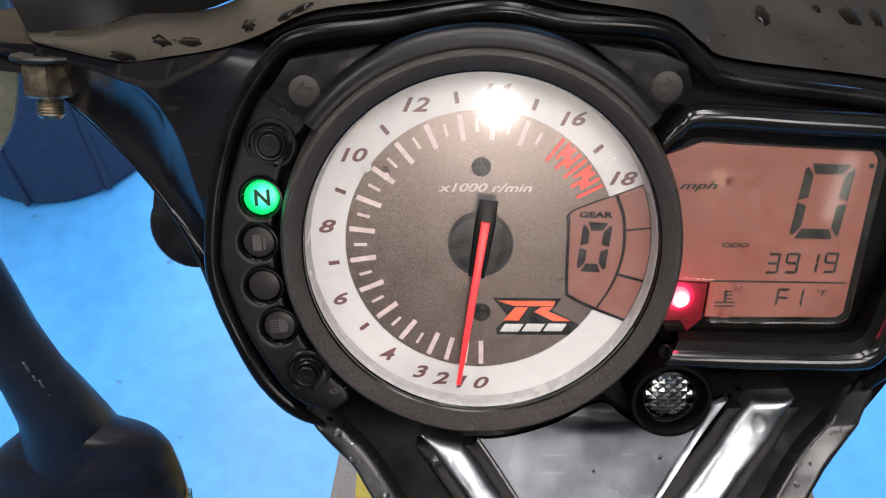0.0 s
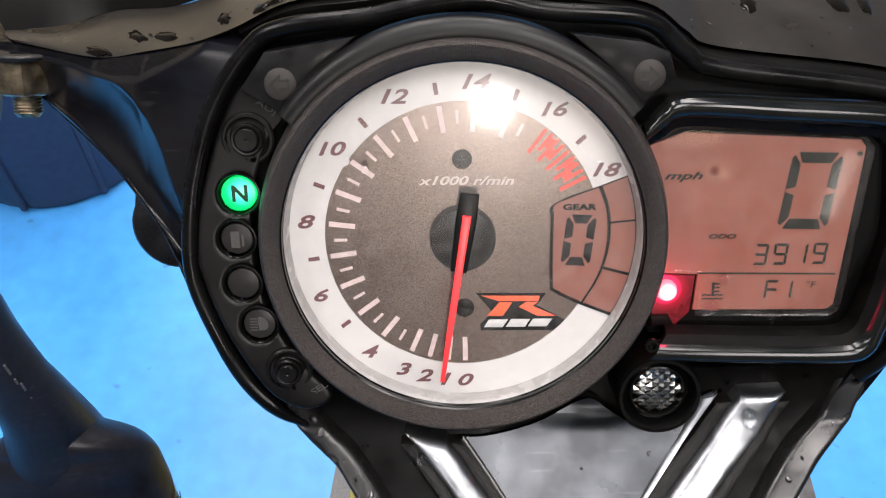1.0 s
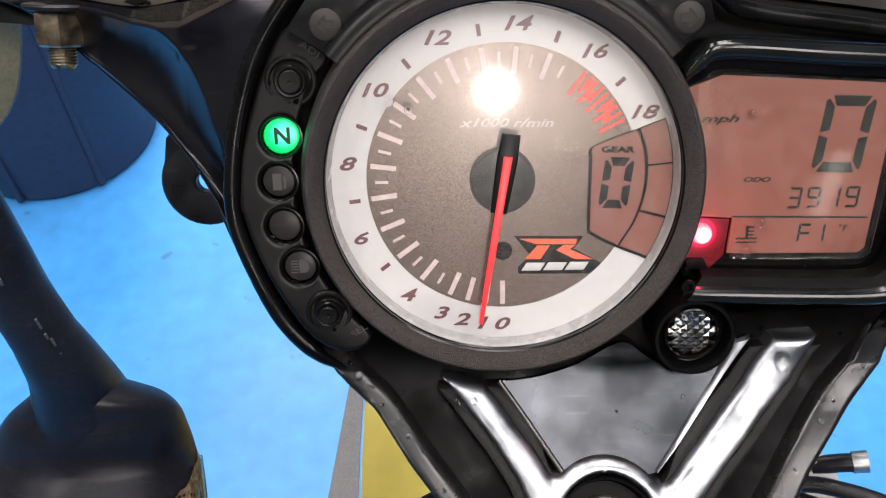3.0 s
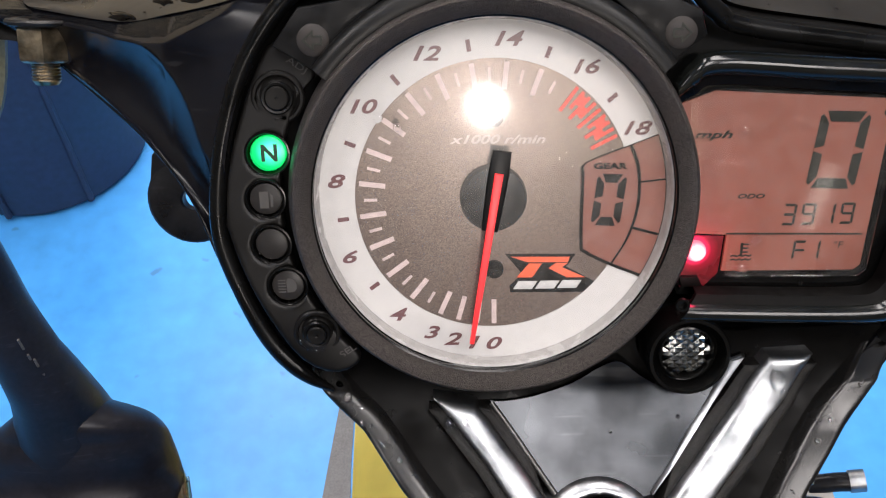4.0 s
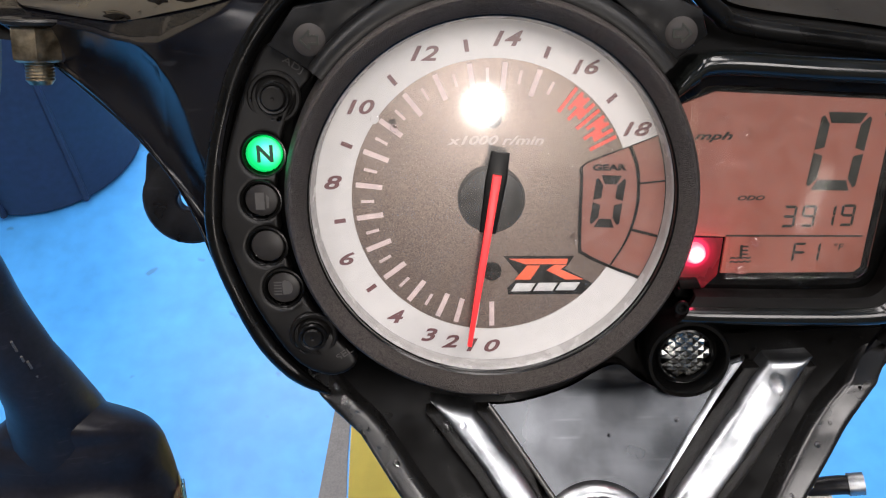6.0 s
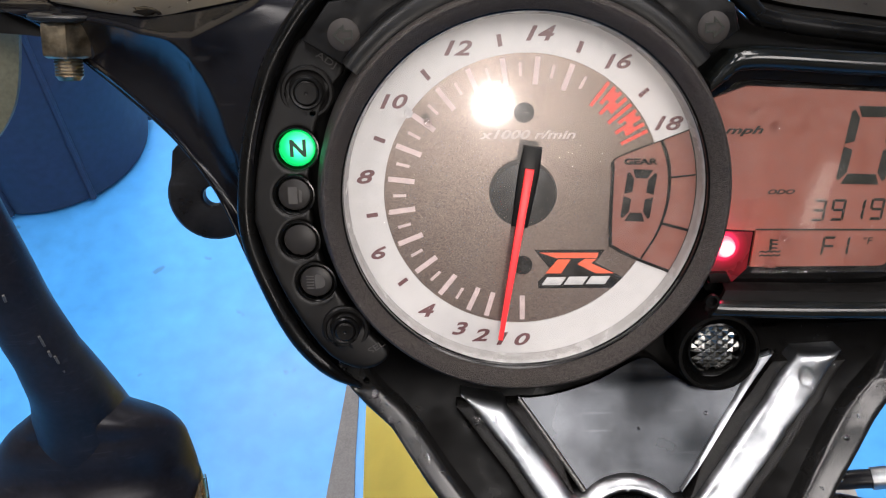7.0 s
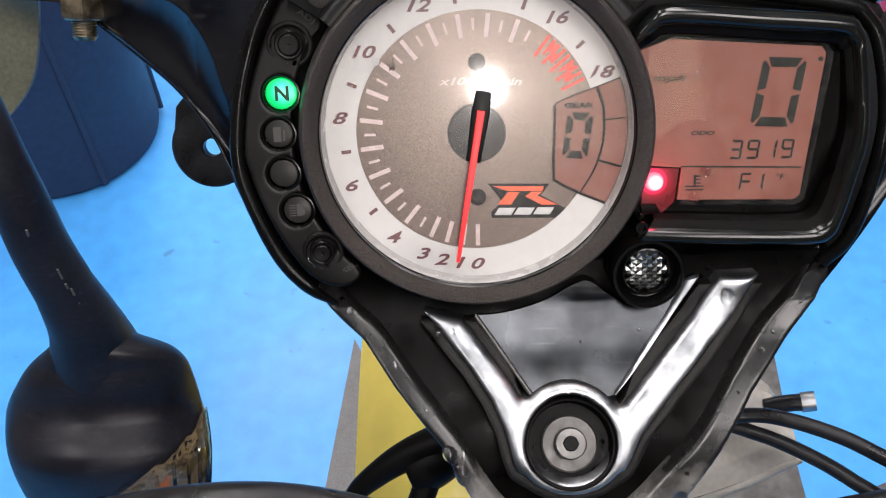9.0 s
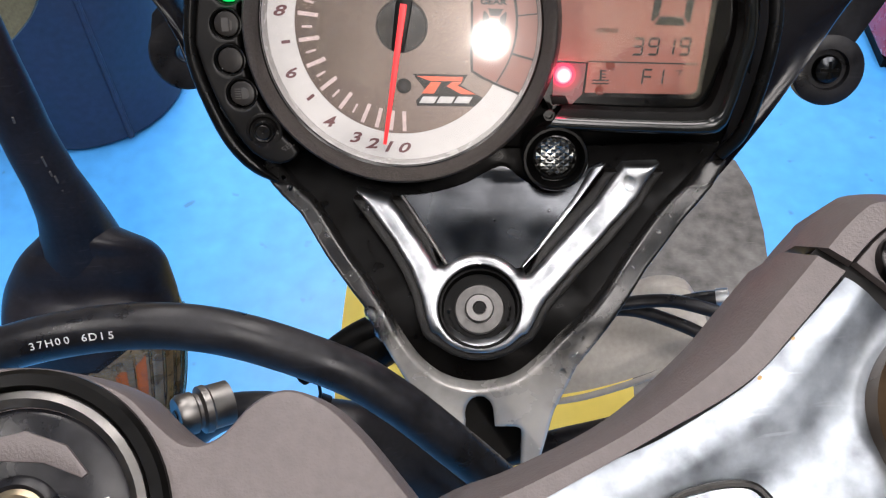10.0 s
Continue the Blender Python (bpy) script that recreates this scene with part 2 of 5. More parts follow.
CHANNEL = mat("wet_black_recess", (0.0018, 0.0016, 0.0015), 0.45, vary=0.4, spec=0.06, stain=80, rough_vary=0.2)
MIRRORB = mat("black_mirror_plastic", (0.0075, 0.0075, 0.011), 0.42, vary=0.4, bump=0.1, bump_scale=2500, spec=0.2, rough_vary=0.1, stain=30, scratch=0.08)


def flake_metal():
    m = mat("champagne_metal_flake", (0.18, 0.142, 0.124), 0.36, 1.0, vary=0.54, cells=5200, stain=12, rough_vary=0.05)
    n, l = m.node_tree.nodes, m.node_tree.links
    v = n.new("ShaderNodeTexVoronoi")
    v.inputs["Scale"].default_value = 5200
    tc = n.new("ShaderNodeTexCoord")
    l.new(tc.outputs["Object"], v.inputs["Vector"])
    bump = n.new("ShaderNodeBump")
    bump.inputs["Strength"].default_value, bump.inputs["Distance"].default_value = 0.85, 0.0006
    sep = n.new("ShaderNodeSeparateColor")
    l.new(v.outputs["Color"], sep.inputs[0])
    l.new(sep.outputs[0], bump.inputs["Height"])
    l.new(bump.outputs["Normal"], n["Principled BSDF"].inputs["Normal"])
    return m


def worn_coating():
    """Black coating that blends to pale grey towards the tail, with noise along the change."""
    m = mat("black_coating_pale_tail", (0.011, 0.0107, 0.0105), 0.25, 0.3, vary=0.3, rough_vary=0.06, stain=70, grain=500, scratch=0.06, spec=0.5)
    n, l = m.node_tree.nodes, m.node_tree.links
    tc, sep, no, add, rng, mix = (n.new("ShaderNode" + k) for k in ("TexCoord", "SeparateXYZ", "TexNoise", "Math", "MapRange", "Mix"))
    no.inputs["Scale"].default_value, no.inputs["Detail"].default_value = 90, 6
    add.operation = "MULTIPLY_ADD"
    add.inputs[1].default_value = 0.03
    l.new(tc.outputs["Object"], no.inputs["Vector"])
    l.new(tc.outputs["Object"], sep.inputs[0])
    l.new(no.outputs["Fac"], add.inputs[0])
    l.new(sep.outputs["Y"], add.inputs[2])
    rng.inputs["From Min"].default_value, rng.inputs["From Max"].default_value = -0.03, 0.008
    rng.inputs["To Min"].default_value, rng.inputs["To Max"].default_value = 1.0, 0.0
    l.new(add.outputs[0], rng.inputs["Value"])
    b = n["Principled BSDF"]
    src = b.inputs["Base Color"].links[0].from_socket
    mix.data_type = "RGBA"
    mix.inputs["B"].default_value = (0.52, 0.505, 0.48, 1)
    l.new(rng.outputs["Result"], mix.inputs["Factor"])
    l.new(src, mix.inputs["A"])
    l.new(mix.outputs["Result"], b.inputs["Base Color"])
    return m


DIAL = flake_metal()


def floor_paint():
    m = mat("blue_floor_paint", (0.06, 0.31, 0.74), 0.42, vary=0.12, grain=30, stain=3.0, bump=0.1, bump_scale=60)
    n, l = m.node_tree.nodes, m.node_tree.links
    v = n.new("ShaderNodeTexNoise")
    v.inputs["Scale"].default_value, v.inputs["Detail"].default_value = 26, 2
    tc = n.new("ShaderNodeTexCoord")
    l.new(tc.outputs["Object"], v.inputs["Vector"])
    r = n.new("ShaderNodeMapRange")
    r.inputs["From Min"].default_value, r.inputs["From Max"].default_value = 0.70, 0.76
    r.inputs["To Max"].default_value = 0.45
    l.new(v.outputs["Fac"], r.inputs["Value"])
    b = n["Principled BSDF"]
    src = b.inputs["Base Color"].links[0].from_socket
    mix = n.new("ShaderNodeMix")
    mix.data_type = "RGBA"
    mix.inputs["B"].default_value = (0.03, 0.06, 0.12, 1)
    l.new(r.outputs["Result"], mix.inputs["Factor"])
    l.new(src, mix.inputs["A"])
    l.new(mix.outputs["Result"], b.inputs["Base Color"])
    return m


FLOOR = floor_paint()
WALL = mat("beige_wall_paint", (0.26, 0.23, 0.19), 0.7, vary=0.1, grain=20, stain=1.5)
CREAM = mat("cream_slat_paint", (0.82, 0.68, 0.47), 0.6, vary=0.12, grain=15, stain=1.2)
CEIL = mat("white_roof_sheet", (0.32, 0.32, 0.32), 0.7, vary=0.15, grain=10, stain=1.0)

# ---- building helpers ----
ORIGIN = {}


def thing(name, label, category, origin=(0, 0, 0), group="", m=None):
    """An empty at a place on the dash, in millimetres, that parents a thing's parts."""
    ob = tagged(new(name), label, category, group)
    ob.empty_display_size = 0.01
    ORIGIN[ob] = Vector(origin)
    ob.matrix_world = (m or DASH) @ Matrix.Translation(Vector(origin) * 0.001)
    return ob


def sized(s, u, v, w):
    """The dash's frame, moved by millimetres and made smaller."""
    return DASH @ Matrix.Translation(Vector((u, v, w)) * 0.001) @ Matrix.Scale(s, 4)


def mesh_of(name, bm, material, origin, sharp=38):
    if origin is not None:
        for v in bm.verts:
            v.co = (v.co - origin) * 0.001
    bmesh.ops.recalc_face_normals(bm, faces=bm.faces)
    me = bpy.data.meshes.new(name)
    bm.to_mesh(me)
    bm.free()
    for p in me.polygons:
        p.use_smooth = True
    me.set_sharp_from_angle(angle=radians(sharp))
    me.materials.append(material)
    return me


def part(name, bm, material, parent, label="", sharp=38):
    """Links a bmesh, in the dash's millimetres, as one mesh object under a thing or a part."""
    o = ORIGIN[parent]
    ob = new(name, mesh_of(name, bm, material, o, sharp))
    ob.parent = parent
    ORIGIN[ob] = o
    return tagged(ob, label)


def single(name, bm, material, label, category, origin=(0, 0, 0), group="", kind="", sharp=38, m=None):
    """A thing of one mesh on the dash."""
    o = Vector(origin)
    ob = tagged(new(name, mesh_of(name, bm, material, o, sharp)), label, category, group, kind)
    ob.matrix_world = (m or DASH) @ Matrix.Translation(o * 0.001)
    ORIGIN[ob] = o
    return ob


def smooth_path(pts, n=8):
    """A soft curve through points of any dimension."""
    p = [np.array(q, float) for q in pts]
    p = [2 * p[0] - p[1], *p, 2 * p[-1] - p[-2]]
    out = []
    for i in range(1, len(p) - 2):
        a, b, c, d = p[i - 1 : i + 3]
        for k in range(n):
            t = k / n
            out.append(0.5 * (2 * b + (c - a) * t + (2 * a - 5 * b + 4 * c - d) * t**2 + (3 * b - a - 3 * c + d) * t**3))
    out.append(p[-2])
    return out


def grid(bm, rows, close_u=False, close_v=False):
    """Faces over rows of points."""
    vs = [[bm.verts.new(tuple(p)) for p in r] for r in rows]
    nr, nc = len(vs), len(vs[0])
    for i in range(nr if close_u else nr - 1):
        for j in range(nc if close_v else nc - 1):
            a, b, c, d = vs[i][j], vs[(i + 1) % nr][j], vs[(i + 1) % nr][(j + 1) % nc], vs[i][(j + 1) % nc]
            if len({a, b, c, d}) == 4:
                bm.faces.new((a, b, c, d))
    return vs


def lathe(profile, cu=0, cv=0, ch=0, n=64, a0=0, a1=360, bm=None, tilt=None):
    """Turns a profile of (radius, height) about an axis out of the dash."""
    bm = bm or bmesh.new()
    full = a1 - a0 >= 360
    turn = tilt or Matrix.Identity(3)
    rows = []
    for k in range(n if full else n + 1):
        a = radians(a0 + (a1 - a0) * k / n)
        rows.append([Vector((cu, cv, ch)) + turn @ Vector((r * math.cos(a), r * math.sin(a), h)) for r, h in profile])
    grid(bm, rows, close_u=full)
    bmesh.ops.remove_doubles(bm, verts=bm.verts, dist=1e-5)
    return bm


def inset(outline, d):
    """Moves a closed outline inwards by d."""
    p = [np.array(q[:2], float) for q in outline]
    area2 = sum(p[i - 1][0] * p[i][1] - p[i][0] * p[i - 1][1] for i in range(len(p)))
    s, out = (1 if area2 > 0 else -1), []
    for i in range(len(p)):
        a, b, c = p[i - 1], p[i], p[(i + 1) % len(p)]
        e, f = (b - a) / max(np.linalg.norm(b - a), 1e-6), (c - b) / max(np.linalg.norm(c - b), 1e-6)
        n1, n2 = np.array([-e[1], e[0]]) * s, np.array([-f[1], f[0]]) * s
        m = n1 + n2
        m = m / max(m @ m / 2, 0.35)
        out.append(tuple(b + m * d))
    return out


def prism(outline, top, bottom, bevel=0.0, bm=None, steps=2):
    """A slab over a closed outline; top and bottom are heights or functions of (u, v)."""
    bm = bm or bmesh.new()
    T = top if callable(top) else (lambda u, v: top)
    B = bottom if callable(bottom) else (lambda u, v: bottom)
    rings = [[(u, v, B(u, v)) for u, v in outline]]
    if bevel:
        for k in range(steps + 1):
            a = math.pi / 2 * k / steps
            rings.append([(p[0], p[1], T(*o) - bevel * (1 - math.sin(a))) for p, o in zip(inset(outline, bevel * (1 - math.cos(a))), outline)])
    else:
        rings.append([(u, v, T(u, v)) for u, v in outline])
    vs = grid(bm, rings, close_v=True)
    bm.faces.new(vs[0])
    bm.faces.new(vs[-1])
    return bm


def tri_cap(bm):
    bmesh.ops.triangulate(bm, faces=[f for f in bm.faces if len(f.verts) > 4])
    return bm


def loft(a, b, section, down, n=8, bm=None, smooth=True):
    """A moulded strip between two lines of points: section gives (how far across, how far out of the dash); down its thickness."""
    bm = bm or bmesh.new()
    A, B = (smooth_path(a, n), smooth_path(b, n)) if smooth else ([np.array(p, float) for p in a], [np.array(p, float) for p in b])
    up = np.array([0, 0, 1.0])
    rows = []
    for p, q in zip(A, B):
        top = [p + (q - p) * s + up * h for s, h in section]
        low = [p + (q - p) * s + up * (h - down) for s, h in reversed(section)]
        rows.append(top + low)
    vs = grid(bm, rows, close_v=True)
    bm.faces.new(vs[0])
    bm.faces.new(vs[-1])
    return bm


def tube(path, r, n=16, bm=None, steps=8, caps=True):
    bm = bm or bmesh.new()
    pts = [Vector(p) for p in (smooth_path(path, steps) if steps else path)]
    rad = r if callable(r) else (lambda t: r)
    side, rows = None, []
    for i, p in enumerate(pts):
        d = (pts[min(i + 1, len(pts) - 1)] - pts[max(i - 1, 0)]).normalized()
        if side is None:
            side = d.orthogonal().normalized()
        side = (side - d * side.dot(d)).normalized()
        up = d.cross(side)
        k = rad(i / (len(pts) - 1))
        rows.append([p + (side * math.cos(a) + up * math.sin(a)) * k for a in (2 * math.pi * j / n for j in range(n))])
    vs = grid(bm, rows, close_v=True)
    if caps:
        bm.faces.new(vs[0])
        bm.faces.new(vs[-1])
    return bm


def put(bm, m):
    """Moves all of a bmesh."""
    bmesh.ops.transform(bm, matrix=m, verts=bm.verts)
    return bm


TEXTS = {}


def letters(body, size, u, v, w, turn=0.0, shear=0.0, wide=1.0, thick=0.15, m=None, bold=0.0):
    """Words as a thin raised mesh, centred on a place of the dash."""
    key = (body, shear, bold)
    if key not in TEXTS:
        cu = bpy.data.curves.new("words", "FONT")
        cu.body, cu.align_x, cu.align_y, cu.shear, cu.extrude, cu.resolution_u, cu.offset = body, "CENTER", "CENTER", shear, 0.05, 3, bold
        ob = new("words", cu)
        bpy.context.view_layer.update()
        me = bpy.data.meshes.new_from_object(ob.evaluated_get(bpy.context.evaluated_depsgraph_get()))
        bpy.data.objects.remove(ob)
        bpy.data.curves.remove(cu)
        xs = [q.co.x for q in me.vertices]
        ys = [q.co.y for q in me.vertices]
        mid, tall = Vector(((min(xs) + max(xs)) / 2, (min(ys) + max(ys)) / 2, 0)), max(ys) - min(ys)
        for q in me.vertices:
            q.co = (q.co - mid) / tall
        TEXTS[key] = me
    bm = bmesh.new()
    bm.from_mesh(TEXTS[key])
    for q in bm.verts:
        q.co = Vector((q.co.x * size * wide, q.co.y * size, thick if q.co.z > 0 else 0))
    return put(bm, (m or Matrix.Translation((u, v, w))) @ Matrix.Rotation(radians(turn), 4, "Z"))


SEGS = {"0": "abcdef", "1": "bc", "3": "abcdg", "9": "abcdfg", "F": "aefg"}


def segment_digit(ch, corners, thick):
    """The bars of a seven-segment digit in a slanted box: lower left, lower right, upper left (u, v)."""
    o, x, y = (np.array(c, float) for c in corners)
    x, y = x - o, y - o
    w, h = np.linalg.norm(x), np.linalg.norm(y)
    X, Y = x / w, y / h
    t = thick

    def poly(pts):
        return [tuple(o + X * a + Y * b) for a, b in pts]

    half = h / 2
    c, q, e = t * 0.4, t * 0.28, thick * 0.12
    shapes = {
        "a": [(c + e, h), (w - c - e, h), (w - t, h - t), (t, h - t)],
        "d": [(c + e, 0), (w - c - e, 0), (w - t, t), (t, t)],
        "g": [(t * 0.6, half), (t, half + t / 2), (w - t, half + t / 2), (w - t * 0.6, half), (w - t, half - t / 2), (t, half - t / 2)],
        "f": [(0, h - c - e), (c * 0.6, h - c * 0.5 - e), (t - e, h - t - e), (t - e, half + q + e), (0, half + e)],
        "b": [(w, h - c - e), (w - c * 0.6, h - c * 0.5 - e), (w - t + e, h - t - e), (w - t + e, half + q + e), (w, half + e)],
        "e": [(0, c + e), (c * 0.6, c * 0.5 + e), (t - e, t + e), (t - e, half - q - e), (0, half - e)],
        "c": [(w, c + e), (w - c * 0.6, c * 0.5 + e), (w - t + e, t + e), (w - t + e, half - q - e), (w, half - e)],
    }
    return [poly(shapes[s]) for s in SEGS[ch]]


def polar(r, a):
    return (r * math.cos(radians(a)), r * math.sin(radians(a)))


def arc(r, a0, a1, n=12):
    return [polar(r, a0 + (a1 - a0) * k / n) for k in range(n + 1)]


def bar(a, b, wide, top, bottom):
    """A thin straight bar between two points (u, v)."""
    a, b = np.array(a, float), np.array(b, float)
    d = (b - a) / np.linalg.norm(b - a)
    n = np.array([-d[1], d[0]]) * wide / 2
    return prism([tuple(p) for p in (a + n, a - n, b - n, b + n)], top, bottom)


def box(sx, sy, sz, bevel=0.0):
    bm = bmesh.new()
    bmesh.ops.create_cube(bm, size=1)
    bmesh.ops.scale(bm, vec=(sx, sy, sz), verts=bm.verts)
    if bevel:
        bmesh.ops.bevel(bm, geom=bm.edges[:], offset=bevel, segments=2, affect="EDGES", profile=0.5)
    return bm


def setting(name, bm, material, label, category="", kind="structure", sharp=30):
    """A mesh in world metres."""
    ob = new(name, mesh_of(name, bm, material, None, sharp))
    return tagged(ob, label, category, kind=kind)


def edge_distance(P, poly):
    """Signed distance from points to a closed outline, minus inside."""
    d2, inside = np.full(len(P), 1e9), np.zeros(len(P), bool)
    for i in range(len(poly)):
        a, b = np.array(poly[i - 1]), np.array(poly[i])
        e, w = b - a, P - a
        t = np.clip((w @ e) / (e @ e), 0, 1)
        d2 = np.minimum(d2, ((w - t[:, None] * e) ** 2).sum(1))
        cross = ((a[1] > P[:, 1]) != (b[1] > P[:, 1])) & (P[:, 0] < e[0] * (P[:, 1] - a[1]) / (e[1] if abs(e[1]) > 1e-9 else 1e-9) + a[0])
        inside ^= cross
    return np.where(inside, -1, 1) * np.sqrt(d2)


def field_mesh(dist, rise, base, skirt, step=0.9, span=(-30, 106, -124, -46), sink=0.0, level=None):
    """A sheet over the places where dist is below 0, with rounded edges, that follows the bracket's slope or a given level."""
    us, vs_ = np.arange(span[0], span[1], step), np.arange(span[2], span[3], step)
    U, V = np.meshgrid(us, vs_)
    P = np.stack([U.ravel(), V.ravel()], 1)
    d = dist(P)
    inside = (d < 0).reshape(U.shape)
    cell = inside[:-1, :-1] | inside[1:, :-1] | inside[:-1, 1:] | inside[1:, 1:]
    out = d > 0
    for _ in range(4):
        gx = (dist(P + [0.05, 0]) - dist(P - [0.05, 0])) / 0.1
        gy = (dist(P + [0, 0.05]) - dist(P - [0, 0.05])) / 0.1
        g2 = np.maximum(gx * gx + gy * gy, 0.2)
        dd = dist(P)
        P[:, 0] -= np.where(out, dd * gx / g2, 0)
        P[:, 1] -= np.where(out, dd * gy / g2, 0)
    s = np.maximum(0, -dist(P))
    low = level or (lambda u, v: np.mean([slope(v + k) for k in (-7, -3.5, 0, 3.5, 7)]))
    W = np.array([low(u, v) for u, v in P]) + base + rise(s) - sink * np.maximum(0, P[:, 1] + 60)
    bm, made = bmesh.new(), {}
    nu = len(us)

    def vert(i):
        if i not in made:
            made[i] = bm.verts.new((P[i, 0], P[i, 1], W[i]))
        return made[i]

    for r, c in zip(*np.nonzero(cell)):
        i = r * nu + c
        bm.faces.new([vert(k) for k in (i, i + 1, i + nu + 1, i + nu)])
    rim_edges = [e for e in bm.edges if e.is_boundary]
    new_ = bmesh.ops.extrude_edge_only(bm, edges=rim_edges)["geom"]
    for v in new_:
        if isinstance(v, bmesh.types.BMVert):
            v.co.z -= skirt
    bmesh.ops.dissolve_degenerate(bm, dist=1e-3, edges=bm.edges)
    return bm


# ---- the workshop ----
def slab(x0, x1, y0, y1, z0, z1):
    return put(box(x1 - x0, y1 - y0, z1 - z0), Matrix.Translation(((x0 + x1) / 2, (y0 + y1) / 2, (z0 + z1) / 2)))


setting("floor", slab(-3.2, 3.2, -3.6, 3.6, -0.1, 0), FLOOR, "glossy bright blue painted workshop floor with specks", "floor")
setting("ceiling", slab(-3.2, 3.2, -3.6, 3.6, 3.1, 3.2), CEIL, "plain white workshop ceiling", "ceiling")
setting("wall_north_1", slab(-0.8, 3.2, 3.6, 3.7, 0, 3.1), WALL, "plain beige painted workshop wall", "wall")
setting("wall_north_2", slab(-3.2, -3.1, 3.6, 3.7, 0, 3.1), WALL, "plain beige painted workshop wall", "wall")
setting("wall_north_3", slab(-3.1, -0.8, 3.6, 3.7, 2.3, 3.1), WALL, "plain beige painted workshop wall over the added opening", "wall")
# unseen glowing panel past an added opening, for the shelf's beige reflection
setting("backdrop", slab(-5.5, 1.2, 4.9, 4.95, -0.2, 4.0), mat("beige_shelf_glow", (0.6, 0.5, 0.36), 0.9, emit=(1.0, 0.8, 0.54), strength=0.5), "unseen glowing beige panel, added for its reflection in the shelf", "backdrop")
setting("pavement", slab(-5.5, 1.2, 3.7, 4.9, -0.1, -0.01), CEIL, "unseen pale slab outside the added opening", "pavement")
for n, (x0, x1, z0, z1) in enumerate(((-3.2, -0.95, 0, 3.1), (-0.95, -0.4, 0, 2.38), (-0.95, -0.4, 3.0, 3.1), (-0.4, 0.5, 0, 3.1), (0.5, 1.3, 0, 2.25), (0.5, 1.3, 3.0, 3.1), (1.3, 3.2, 0, 3.1))):
    setting("wall_south_%d" % (n + 1), slab(x0, x1, -3.7, -3.6, z0, z1), WALL, "plain beige painted workshop wall", "wall")
# unseen glow behind two added windows; its reflection pales the display
setting("backdrop", slab(-2.4, 2.6, -4.5, -4.45, 1.2, 4.2), mat("display_wash_glow", (0.6, 0.6, 0.58), 0.9, emit=(1.0, 0.86, 0.62), strength=1.3), "unseen warm glowing panel behind the added windows, mirrored in the display", "backdrop")
setting("wall_west", slab(-3.3, -3.2, -3.6, 3.6, 0, 3.1), WALL, "plain beige painted workshop wall", "wall")
setting("wall_east", slab(3.2, 3.3, -3.6, 3.6, 0, 3.1), WALL, "plain beige painted workshop wall", "wall")

# unseen slats, made up along with the opening
shutter = tagged(new("added_slats"), "unseen cream slats above the opening added for the shelf's reflection", "shutter", kind="structure")
shutter.location = (-1.95, 3.58, 0)
for k in range(5):
    bm = bmesh.new()
    grid(bm, [[(x, 0.02 - 0.03 * math.sin(math.pi * j / 6), 1.8 + 0.1 * k + 0.1 * j / 6) for j in range(7)] for x in (-1.15, 1.15)])
    ob = new("slat", mesh_of("slat", bm, CREAM, None, 60))
    ob.parent = shutter


def window(name, x0, x1, z0, z1, bars):
    """An unseen high window added in the rear wall for its reflection: frame, upright bars, pane."""
    w = tagged(new(name), "unseen high window with upright bars, added for its reflection", "window", kind="structure")
    w.location = ((x0 + x1) / 2, -3.65, (z0 + z1) / 2)
    sx, sz = x1 - x0, z1 - z0
    pieces = [("window_frame", sx, 0.05, 0, -sz / 2 + 0.02), ("window_frame", sx, 0.05, 0, sz / 2 - 0.02)]
    pieces += [("window_frame", 0.04, sz - 0.08, a * (sx / 2 - 0.02), 0) for a in (-1, 1)]
    pieces += [("bar", 0.03, sz - 0.08, sx * ((k + 1) / (bars + 1) - 0.5), 0) for k in range(bars)]
    for label, dx, dz, x, z in pieces:
        tall = 0.04 if dx == sx else dz
        ob = new(label, mesh_of(label, put(box(dx, 0.05, tall, 0.004), Matrix.Translation((x, 0, z))), GREYD, None))
        ob.parent = w
    ob = new("pane", mesh_of("pane", put(box(sx - 0.08, 0.006, sz - 0.08), Matrix.Translation((0, -0.01, 0))), WINDOW, None))
    ob.parent = w
    ob.visible_shadow = False


WINDOW = glass("window_glass", 0.02, ior=1.45)
window("window_1", 0.5, 1.3, 2.25, 3.0, 1)
window("window_2", -0.95, -0.4, 2.38, 3.0, 5)

# ---- instrument cluster ----
cluster = thing("instrument_cluster", "black motorcycle instrument cluster with round tachometer and amber display", "instrument cluster")
LAMP_W = lambda u, v: 3.0 - 0.17 * v

HOUSING = [(-80, -12), (-79, 8), (-75, 25), (-69, 40), (-58, 54), (-49, 60), (-25, 62), (-8, 65), (6, 66), (23, 62), (50, 59),
           (62, 50), (72, 45), (118, 38), (127, 34), (131, 24), (134, -2), (128, -42), (113, -57), (92, -63), (66, -62), (40, -63),
           (0, -66), (-36, -62), (-58, -56), (-71, -43), (-78, -26)]
part("housing", tri_cap(prism(smooth_path(HOUSING + HOUSING[:1], 3)[:-1], lambda u, v: -9.5, -30, 2.0)), BLACK, cluster)

# dial face, white scale, clear cover
dial = part("dial", lathe([(0, 0), (51.6, 0), (51.6, -3), (0, -3)], n=96), DIAL, cluster, "champagne metal-flake dial face")
GATE0, GATE1 = 20.8, -30.2
bm = bmesh.new()
grid(bm, [[(*p, 0.05), (*p, 0.5), (*q, 0.5), (*q, 0.05)] for p, q in zip(arc(40.0, GATE0, 360 + GATE1, 120), arc(51.3, GATE0, 360 + GATE1, 120))])
part("scale_ring", bm, WHITE, dial, "white scale ring")


